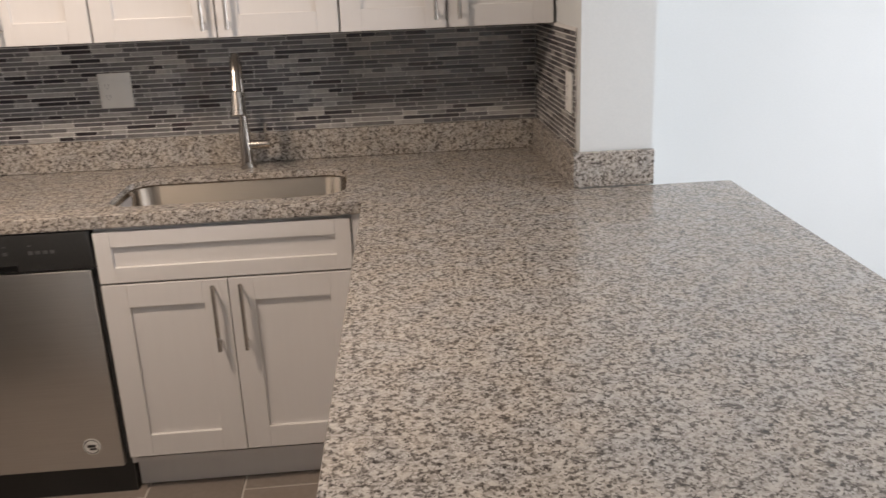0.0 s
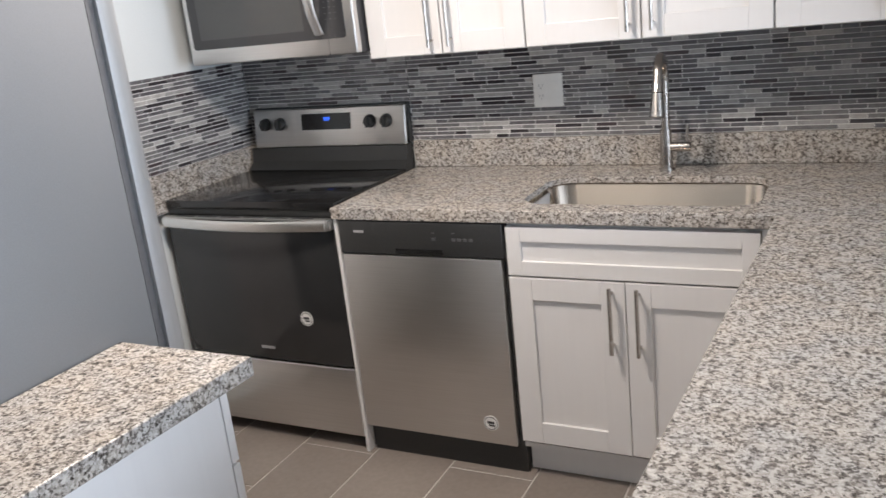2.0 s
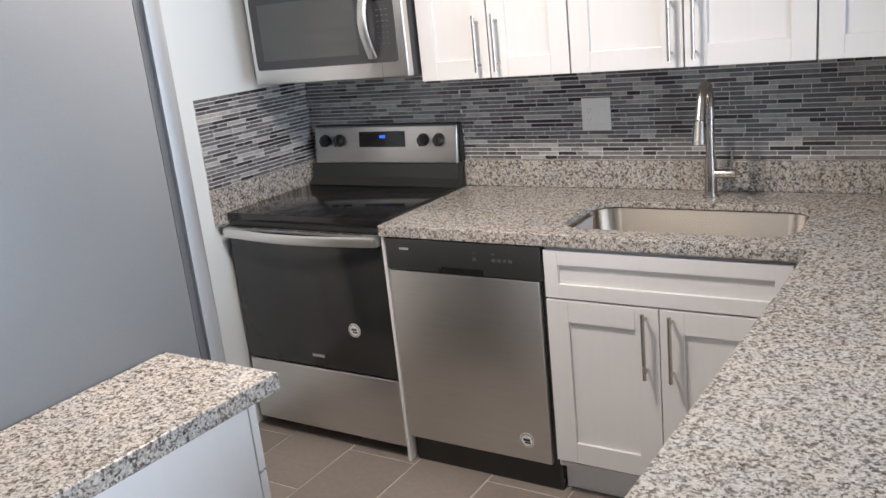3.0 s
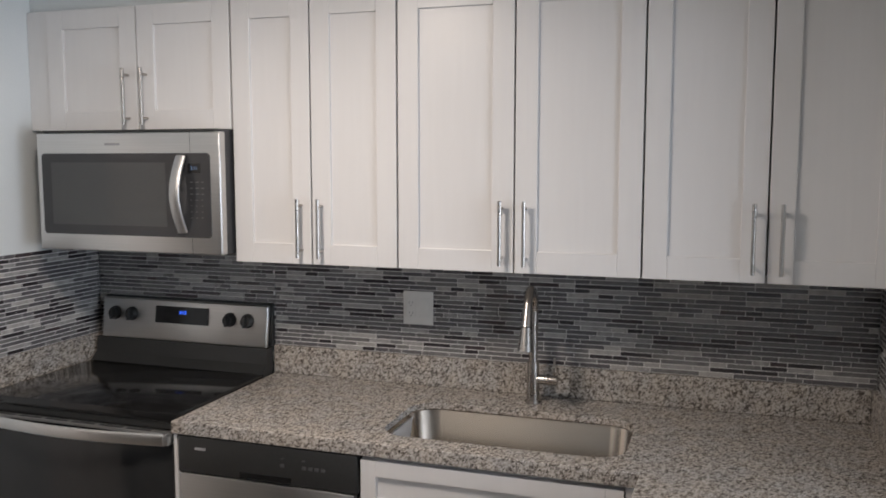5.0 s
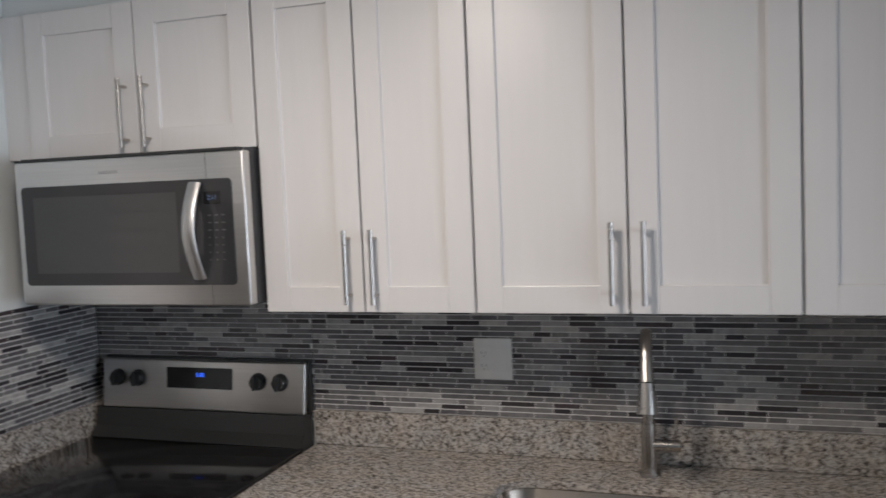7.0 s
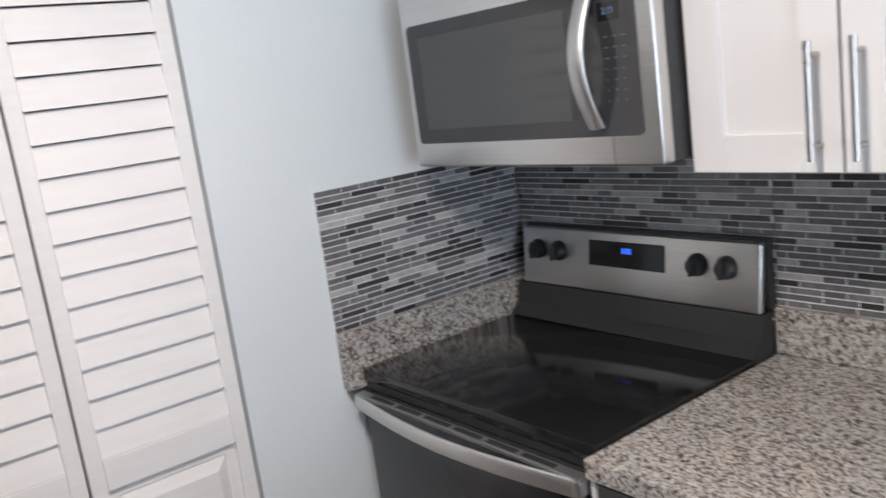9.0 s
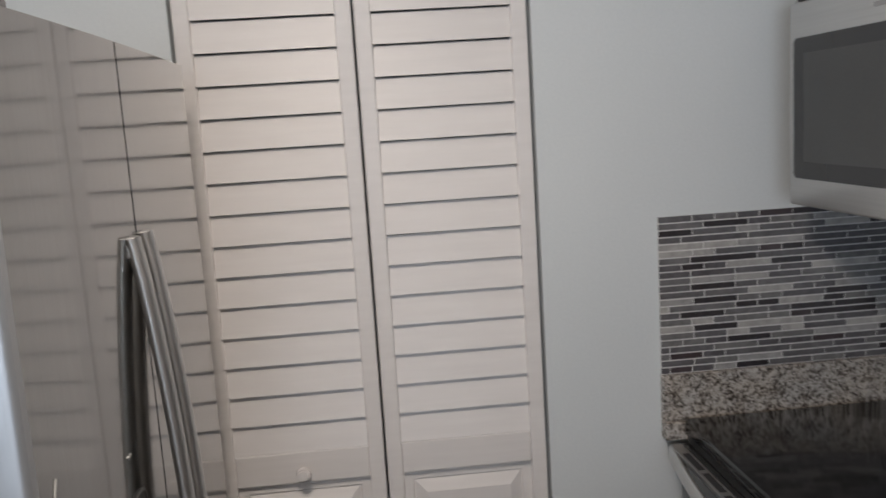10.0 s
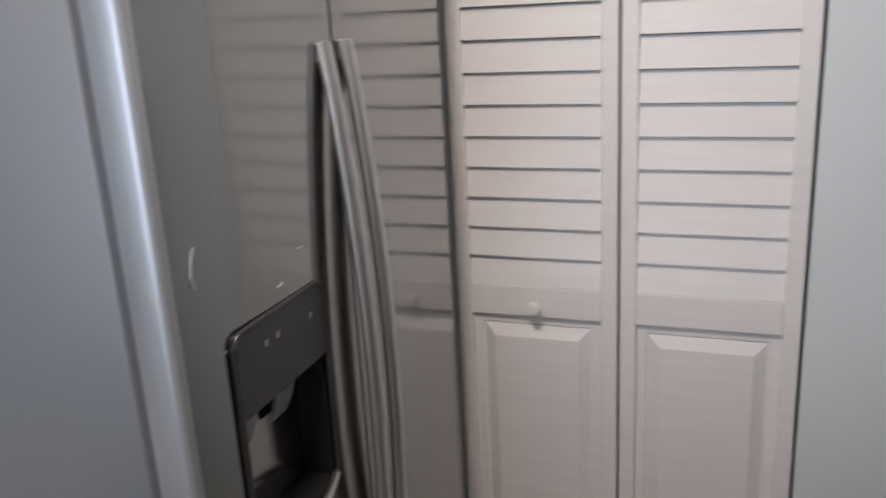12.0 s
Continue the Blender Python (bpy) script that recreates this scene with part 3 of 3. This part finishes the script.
for bx in (1.155, 1.225, 1.245, 1.265, 1.285):
    part("button", box(bx, bx + 0.013, -0.6393, -0.638, 0.812, 0.822, 0.0003), DIM_MARK, panel)
for bx in (1.157, 1.226):
    part("light", box(bx, bx + 0.010, -0.6393, -0.638, 0.836, 0.839), DIM_MARK, panel)
sticker(1.297, 0.188, -0.6345, dw)

# ---- microwave ----
MX0, MX1, MF = 0.112, 0.834, -0.412
mw = thing("microwave", (0.45, -0.2, 1.388), "stainless over-the-range microwave with dark window", "microwave")
part("body", box(MX0 + 0.004, 0.8185, MF + 0.035, -0.006, 1.388, 1.793, 0.003), DARK_METAL, mw)
door = part("door_frame", box(MX0, MX1, MF, MF + 0.034, 1.390, 1.784, 0.006, seg=3), STEEL, mw, "stainless front frame", True)
bm = prism(rounded(MX0 + 0.022, MX1 - 0.036, 1.445, 1.716, 0.012), -0.0015, 0.0015)
bmesh.ops.transform(bm, matrix=Matrix.Translation((0, MF - 0.0008, 0)) @ Matrix.Rotation(radians(90), 4, "X"), verts=bm.verts)
part("window", bm, MW_GLASS, door, "dark tinted window and key panel")
part("window_mesh", box(MX0 + 0.062, MX0 + 0.52, MF - 0.0030, MF - 0.0024, 1.478, 1.686), MW_MESH, door)
pan = part("clock_panel", box(MX0 + 0.603, MX0 + 0.652, MF - 0.0030, MF - 0.0024, 1.652, 1.684), BLACK_GLASS, mw, "small clock display")
lettering("clock_digits", "2:11", 0.017, pose(MX0 + 0.628, MF - 0.0036, 1.668, 90), PALE_LED, pan, "pale clock digits")
for r in range(7):
    for c in range(3):
        wide = 0.010 if r < 3 else 0.004
        part("key", box(MX0 + 0.612 + c * 0.020, MX0 + 0.612 + wide + c * 0.020, MF - 0.0030, MF - 0.0024, 1.622 - r * 0.019, 1.625 - r * 0.019), DIM_MARK, mw)
bow = [(MX0 + 0.584, MF - 0.010 - 0.040 * math.sin(math.pi * k / 14), 1.463 + 0.243 * k / 14) for k in range(15)]
part("handle", tube(bow, 0.019, n=32, flat=0.42), HANDLE_STEEL, door, "bowed stainless handle", True)
part("emblem", box(0.395, 0.455, MF - 0.0012, MF + 0.001, 1.742, 1.750, 0.0003), GREY_MARK, door)
part("seam", box(MX0 + 0.612, MX0 + 0.6128, MF - 0.0006, MF + 0.001, 1.392, 1.444), DARK_METAL, door)
part("seam", box(MX0 + 0.612, MX0 + 0.6128, MF - 0.0006, MF + 0.001, 1.717, 1.782), DARK_METAL, door)
part("vent_grille", box(MX0 + 0.02, MX1 - 0.02, MF + 0.006, MF + 0.034, 1.7855, 1.793), BLACK, mw)

# ---- refrigerator ----
FX0, FX1, FB, FF = 0.135, 1.007, -1.650, -1.580
fridge = thing("refrigerator", (0.57, -2.0, 0), "stainless side-by-side refrigerator with water dispenser", "refrigerator")
part("body", box(FX0 + 0.004, FX1 - 0.008, -2.36, FB, 0.02, 1.712, 0.004, seg=3), FRIDGE_SIDE, fridge, "grey textured cabinet", True)


def fridge_door(x0, x1, gap=None):
    """A door with a softly bowed front and rounded edges; gap: x0, x1, z0, z1 of a recess cut in it."""
    xs = sorted({x0, x1, *(x0 + (x1 - x0) * k / 10 for k in range(1, 10)), *(gap[:2] if gap else ())})
    zs = [0.065, *(gap[2:] if gap else ()), 1.730]

    def front(x):
        return FF - 0.006 + 0.008 * (1 - ((x - 0.57) / 0.43) ** 2)

    bm = bmesh.new()
    f = {(x, z): bm.verts.new((x, front(x), z)) for x in xs for z in zs}
    b = {(x, z): bm.verts.new((x, FB + 0.020, z)) for x in (x0, x1) for z in zs}
    for xa, xb in zip(xs, xs[1:]):
        for za, zb in zip(zs, zs[1:]):
            if gap and gap[0] <= xa < gap[1] and gap[2] <= za < gap[3]:
                continue
            bm.faces.new((f[xa, za], f[xb, za], f[xb, zb], f[xa, zb]))
    for x in (x0, x1):
        for za, zb in zip(zs, zs[1:]):
            bm.faces.new((f[x, za], f[x, zb], b[x, zb], b[x, za]))
    for z in (zs[0], zs[-1]):
        bm.faces.new([f[x, z] for x in xs] + [b[x1, z], b[x0, z]])
    bm.faces.new((b[x0, zs[0]], b[x1, zs[0]], b[x1, zs[-1]], b[x0, zs[-1]]))
    return bm


GAP = (0.690, 0.910, 0.835, 1.161)
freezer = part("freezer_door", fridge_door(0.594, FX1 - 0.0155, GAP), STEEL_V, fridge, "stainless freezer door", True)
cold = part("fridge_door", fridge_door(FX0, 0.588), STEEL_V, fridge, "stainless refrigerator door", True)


def fridge_handle(x):
    pts = [(x, FF + 0.006 + 0.036 * math.sin(math.pi * (k / 20)) ** 0.8, 0.40 + 1.075 * k / 20) for k in range(21)]
    bm = tube(pts, 0.0165, n=30, flat=0.6)
    for z in (0.41, 1.463):
        box(x - 0.014, x + 0.014, FF - 0.008, FF + 0.012, z - 0.014, z + 0.014, 0.003, bm)
    return bm


part("handle", fridge_handle(0.626), HANDLE_STEEL, freezer, "long bowed bar handle", True)
part("handle", fridge_handle(0.560), HANDLE_STEEL, cold, "long bowed bar handle", True)
bm = box(GAP[0], GAP[1], FF - 0.010, FF + 0.003, 1.05, GAP[3], 0.003)
cavity = part("dispenser", bm, BLACK, freezer, "black water dispenser panel")
# recess walls and tray carry their shade in the darker colour
for b in ((GAP[0], GAP[0] + 0.006), (GAP[1] - 0.006, GAP[1])):
    part("recess_side", box(b[0], b[1], FB + 0.0145, FF - 0.004, GAP[2] + 0.018, 1.05), SHADED_BLACK, freezer)
part("recess_back", box(GAP[0], GAP[1], FB + 0.010, FB + 0.014, GAP[2], GAP[3]), SHADED_BLACK, freezer)
part("drip_tray", box(GAP[0], GAP[1], FB + 0.0145, FF + 0.004, GAP[2], GAP[2] + 0.0175), SHADED_BLACK, freezer)
loop = rounded(GAP[0], GAP[1], GAP[2] + 0.01, GAP[3], 0.02)
part("surround", tube([(x, FF + 0.0015, z) for x, z in loop[1:] + loop[:1]], 0.0032, n=8, across=(0, 1, 0)), BLACK, freezer, smooth=True)
part("drip_lip", tube([(GAP[0] + 0.0 + (GAP[1] - GAP[0]) * k / 12, FF - 0.002 + 0.022 * math.sin(math.pi * k / 12), GAP[2] + 0.02) for k in range(13)], 0.006, n=10), STEEL, freezer, smooth=True)
for px, half in ((0.768, 0.026), (0.868, 0.030)):
    bm = bmesh.new()
    rows = [[bm.verts.new((px + sx * half * w, y + d, z)) for sx in (-1, 1) for d in (0, -0.005)] for w, y, z in ((1.0, FF - 0.022, 1.052), (1.0, FF - 0.024, 1.03), (0.9, FF - 0.030, 1.005), (0.7, FF - 0.038, 0.985))]
    for a, b in zip(rows, rows[1:]):
        for p, q in ((0, 1), (1, 3), (3, 2), (2, 0)):
            bm.faces.new((a[p], a[q], b[q], b[p]))
    for a in (rows[0], rows[-1]):
        bm.faces.new((a[0], a[1], a[3], a[2]))
    part("paddle", bm, PADDLE_GREY, freezer, "pale grey dispenser paddle")
for px, pz in ((0.727, 1.118), (0.812, 1.124), (0.840, 1.124)):
    part("icon", box(px, px + 0.005, FF + 0.003, FF + 0.0036, pz, pz + 0.008), GREY_MARK, cavity)
part("hinge_cover", box(FX1 - 0.14, FX1 - 0.03, -1.72, -1.60, 1.7305, 1.747, 0.005), GASKET, fridge, "grey hinge cover", True)
for pts in (((0.950, 1.283), (0.957, 1.268), (0.960, 1.252), (0.956, 1.238)), ((0.730, 1.219), (0.737, 1.216), (0.742, 1.220)), ((0.786, 1.187), (0.792, 1.184), (0.797, 1.186))):
    part("film_residue", tube([(x, FF + 0.0025 - 0.008 * ((x - 0.57) / 0.43) ** 2, z) for x, z in pts], 0.0022, n=6, flat=0.6, across=(1, 0, 0)), FILM_MARK, freezer, "pale smear of protective film")
part("film_residue", tube([(FX1 + 0.0028, y, z) for y, z in ((-1.604, 1.262), (-1.602, 1.248), (-1.597, 1.240), (-1.591, 1.236))], 0.0014, n=6, flat=0.5, across=(0, 1, 0)), FILM_MARK, freezer, "pale smear of protective film")
part("gasket", box(FX0 + 0.012, FX1 - 0.0095, FB + 0.0005, FB + 0.0195, 0.075, 1.705), GASKET, fridge, "dark rubber door gasket")
bm = bmesh.new()
ribs = []
for k in range(13):
    t = k / 12
    x, y = FX1 + 0.0025 - 0.0022 * (2 * t - 1) ** 2 - 0.004 * max(2 * t - 1, 0) ** 10, FB + 0.020 + (FF - FB - 0.024) * t
    ribs.append([bm.verts.new((x, y, z)) for z in (0.066, 1.729)])
inner_edge = [[bm.verts.new((FX1 - 0.016, y, z)) for z in (0.066, 1.729)] for y in (FF - 0.004, FB + 0.020)]
loop = ribs + inner_edge
for a, b in zip(loop, loop[1:] + loop[:1]):
    bm.faces.new((a[0], b[0], b[1], a[1]))
for k in (0, 1):
    bm.faces.new([rib[k] for rib in loop])
part("edge_trim", bm, EDGE_TRIM, freezer, "satin silver rounded door edge", True)
part("grille", box(FX0 + 0.01, FX1 - 0.01, FB, FB + 0.03, 0.005, 0.060, 0.003), DARK_METAL, fridge)

# ---- bifold closet door ----
BZ = 0.844


def bifold_panel(y0, y1):
    """One leaf in the closet opening: louvres above, a raised panel below."""
    st = 0.034
    p = part("leaf", box(-0.036, -0.006, y0 + st, y1 - st, BZ, 0.9145, 0.003), DOOR_PAINT, closet)
    for name, b in (("stile", (y0, y0 + st, 0.012, 1.978)), ("stile", (y1 - st, y1, 0.012, 1.978)), ("rail", (y0 + st, y1 - st, 1.915, 1.978)), ("rail", (y0 + st, y1 - st, 0.012, 0.13))):
        part(name, box(-0.036, -0.006, b[0], b[1], b[2], b[3], 0.003), DOOR_PAINT, p)
    z = 0.9115
    while z < 1.90:
        bm = bmesh.new()
        low, high, t = -0.0075, -0.019, 0.006
        a = [(low, z + 0.0036), (high, z + 0.066), (high - t, z + 0.066), (low - t, z + 0.0036)]
        vs = [[bm.verts.new((x, y, zz)) for x, zz in a] for y in (y0 + st, y1 - st)]
        bm.faces.new(vs[0]), bm.faces.new(vs[1])
        for k in range(4):
            bm.faces.new((vs[0][k], vs[0][(k + 1) % 4], vs[1][(k + 1) % 4], vs[1][k]))
        part("slat", bm, DOOR_PAINT, p)
        z += 0.0652
    bm = bmesh.new()
    ya, yb, za, zb = y0 + st, y1 - st, 0.13, BZ
    rings = [[bm.verts.new((x, y, zz)) for y, zz in ((ya + d, za + d), (yb - d, za + d), (yb - d, zb - d), (ya + d, zb - d))]
             for d, x in ((0.0, -0.018), (0.020, -0.018), (0.023, -0.022), (0.050, -0.0085), (0.053, -0.0085))]
    for a, b in zip(rings, rings[1:]):
        for k in range(4):
            bm.faces.new((a[k], a[(k + 1) % 4], b[(k + 1) % 4], b[k]))
    bm.faces.new(rings[-1])
    part("raised_panel", bm, DOOR_PAINT, p)


closet = thing("door_1", (-0.02, -1.27, 0), "white louvred bifold closet door, closed", "door", kind="structure")
bifold_panel(-1.624, -1.2700)
bifold_panel(-1.2650, -0.912)
bm = cyl((-0.006, -1.445, 0.872), (0.010, -1.445, 0.872), 0.008, 0.009, n=16)
cyl((0.010, -1.445, 0.872), (0.024, -1.445, 0.872), 0.016, 0.013, n=20, bm=bm, bevel=0.003)
part("knob", bm, DOOR_PAINT, closet, "small round white knob", True)
part("track", box(-0.034, -0.008, -1.626, -0.91, 1.982, 1.991), DARK_METAL, closet, "dark metal top track")


# ---- switches and outlets ----
def outlet(name, m, gangs, label):
    """A wall plate with sockets or rockers, built facing -y at the origin, then turned by m."""
    th = thing(name, (0, 0, 0), label, "outlet")
    w = 0.055 if gangs == 2 else 0.036
    part("plate", box(-w, w, -0.007, 0, -0.058, 0.058, 0.003), PLASTIC_WHITE, th, smooth=True)
    for g in range(gangs):
        cx = (g - (gangs - 1) / 2) * 0.050
        ins = part("insert", box(cx - 0.017, cx + 0.017, -0.009, -0.0068, -0.034, 0.034, 0.001), PLASTIC_WHITE, th)
        if g == 0:
            for z in (-0.018, 0.018):
                for dx in (-0.006, 0.006):
                    part("slot", box(cx + dx - 0.001, cx + dx + 0.001, -0.0096, -0.0089, z - 0.004, z + 0.005), GREY_MARK, ins)
                part("slot", cyl((cx, -0.0096, z - 0.010), (cx, -0.0089, z - 0.010), 0.002, n=10), GREY_MARK, ins)
    th.matrix_basis = m
    return th


outlet("wall_outlet", pose(1.351, -0.0075, 1.185), 2, "white outlet and switch plate on the mosaic backsplash")
outlet("wall_outlet", pose(2.7915, -0.545, 1.178, 0, 0, -90), 1, "white wall plate on the mosaic beside the pass-through")

# ---- floor ----
COLS = [0.21 + 0.305 * k for k in range(-3, 24)]
floor_ob = tagged(part("floor", box(-1.2, 5.8, -6.5, 0.0, -0.02, -0.003), FLOOR_GROUT), "taupe rectangular floor tiles with pale grout", "floor", kind="structure")
tile_meshes = {}


def piece(name, size, material, bevel):
    """A shared bevelled block with open underside, x by y by z."""
    key = (name, *(round(v, 3) for v in size))
    if key not in tile_meshes:
        sx, sy, sz = (v / 2 for v in size)
        bm = bmesh.new()
        lo = [bm.verts.new((x, y, -sz)) for x, y in ((-sx, -sy), (sx, -sy), (sx, sy), (-sx, sy))]
        mid = [bm.verts.new((x, y, sz - bevel)) for x, y in ((-sx, -sy), (sx, -sy), (sx, sy), (-sx, sy))]
        c = bevel
        hi = [bm.verts.new((x, y, sz)) for x, y in ((-sx + c, -sy + c), (sx - c, -sy + c), (sx - c, sy - c), (-sx + c, sy - c))]
        for a, b in ((lo, mid), (mid, hi)):
            for k in range(4):
                bm.faces.new((a[k], a[(k + 1) % 4], b[(k + 1) % 4], b[k]))
        bm.faces.new(hi)
        me = bpy.data.meshes.new(name)
        bm.to_mesh(me)
        bm.free()
        me.materials.append(material)
        tile_meshes[key] = me
    return tile_meshes[key]


rng = random.Random(4)
far_floor = bmesh.new()
for i, x in enumerate(COLS):
    y = -0.640 + (0.305 if i % 2 == 1 else 0.0)
    y += 0.61
    while y > -6.0:
        me = piece("floor_tile", (0.299, 0.604, 0.008), FLOOR_TILE, 0.0012)
        cx, cy = x + 0.1525, y - 0.305
        if cy - 0.302 < 0:
            if -0.1 < cx < 2.9 and cy > -4.2:
                ob = new("floor_tile", me)
                ob.parent, ob.location = floor_ob, (cx, min(cy, -0.302) if cy > -0.302 else cy, -0.004 + rng.uniform(-0.0003, 0.0003))
            elif 0.1 < cx < 5.7:
                box(cx - 0.1495, cx + 0.1495, cy - 0.302, min(cy + 0.302, -0.001), -0.008, 0.0, bm=far_floor)
        y -= 0.61
rest = part("floor_tiles_far", far_floor, FLOOR_TILE, floor_ob)
rest["kind"] = "stuff"

# ---- mosaic backsplash ----
PITCH = 0.01520


def mosaic(name, origin, along, out, length, z0, z1, keep, label):
    """Rows of glass and marble strips on a grout bed; those within keep (metres along) are pieces of their own, the rest are joined."""
    o, u, w = Vector(origin), Vector(along), Vector(out)
    a, b = o, o + u * length + w * 0.006
    bed = part(name, box(min(a.x, b.x), max(a.x, b.x), min(a.y, b.y), max(a.y, b.y), z0, z1), GROUT)
    tagged(bed, label, "backsplash", kind="structure")
    turn = Matrix((u, Vector((0, 0, 1)), u.cross(Vector((0, 0, 1))))).transposed().to_4x4()
    if turn.col[2].to_3d().dot(w) < 0:
        turn = Matrix((-u, Vector((0, 0, 1)), w)).transposed().to_4x4()
    verts, faces = [], []
    z = z0 + 0.0012
    while z + 0.0132 < z1 + 0.002:
        s = -rng.choice((0.0, 0.03, 0.05, 0.08, 0.10))
        while s < length:
            n = rng.choice((0.048, 0.048, 0.048, 0.073, 0.073, 0.098, 0.098, 0.098, 0.148))
            p, q = max(s, 0.0), min(s + n, length)
            s += n + 0.0022
            if q - p < 0.006:
                continue
            c = o + u * ((p + q) / 2) + w * (0.0047 + rng.uniform(-0.0003, 0.0003))
            c.z = z + 0.0066
            me = piece("tile", (round(q - p, 3), 0.0126, 0.005), MOSAIC, 0.0006)
            m = Matrix.Translation(c) @ turn
            if keep[0] <= (p + q) / 2 <= keep[1]:
                ob = new("tile", me)
                ob.parent, ob.matrix_basis = bed, m
            else:
                k = len(verts)
                verts += [m @ v.co for v in me.vertices]
                faces += [[k + i for i in f.vertices] for f in me.polygons]
        z += PITCH
    if verts:
        me = bpy.data.meshes.new("tiles_far")
        me.from_pydata(verts, [], faces)
        me.materials.append(MOSAIC_FAR)
        ob = new("tiles_far", me)
        ob.parent = bed
        ob["kind"] = "stuff"


mosaic("backsplash_west", (0.001, -0.650, 0), (0, 1, 0), (1, 0, 0), 0.640, 1.019, 1.367, (0, 1), "grey glass and marble mosaic strips beside the range")
mosaic("backsplash_range", (0.008, -0.001, 0), (1, 0, 0), (0, -1, 0), 0.781, 1.019, 1.388, (0, 1), "grey glass and marble mosaic strips behind the range")
mosaic("backsplash_north", (0.791, -0.001, 0), (1, 0, 0), (0, -1, 0), 2.000, 1.019, 1.362, (0, 1.12), "grey glass and marble mosaic strips behind the counter")
mosaic("backsplash_east", (2.799, -0.596, 0), (0, 1, 0), (-1, 0, 0), 0.586, 1.019, 1.362, (0, 1), "grey glass and marble mosaic strips on the wall end")
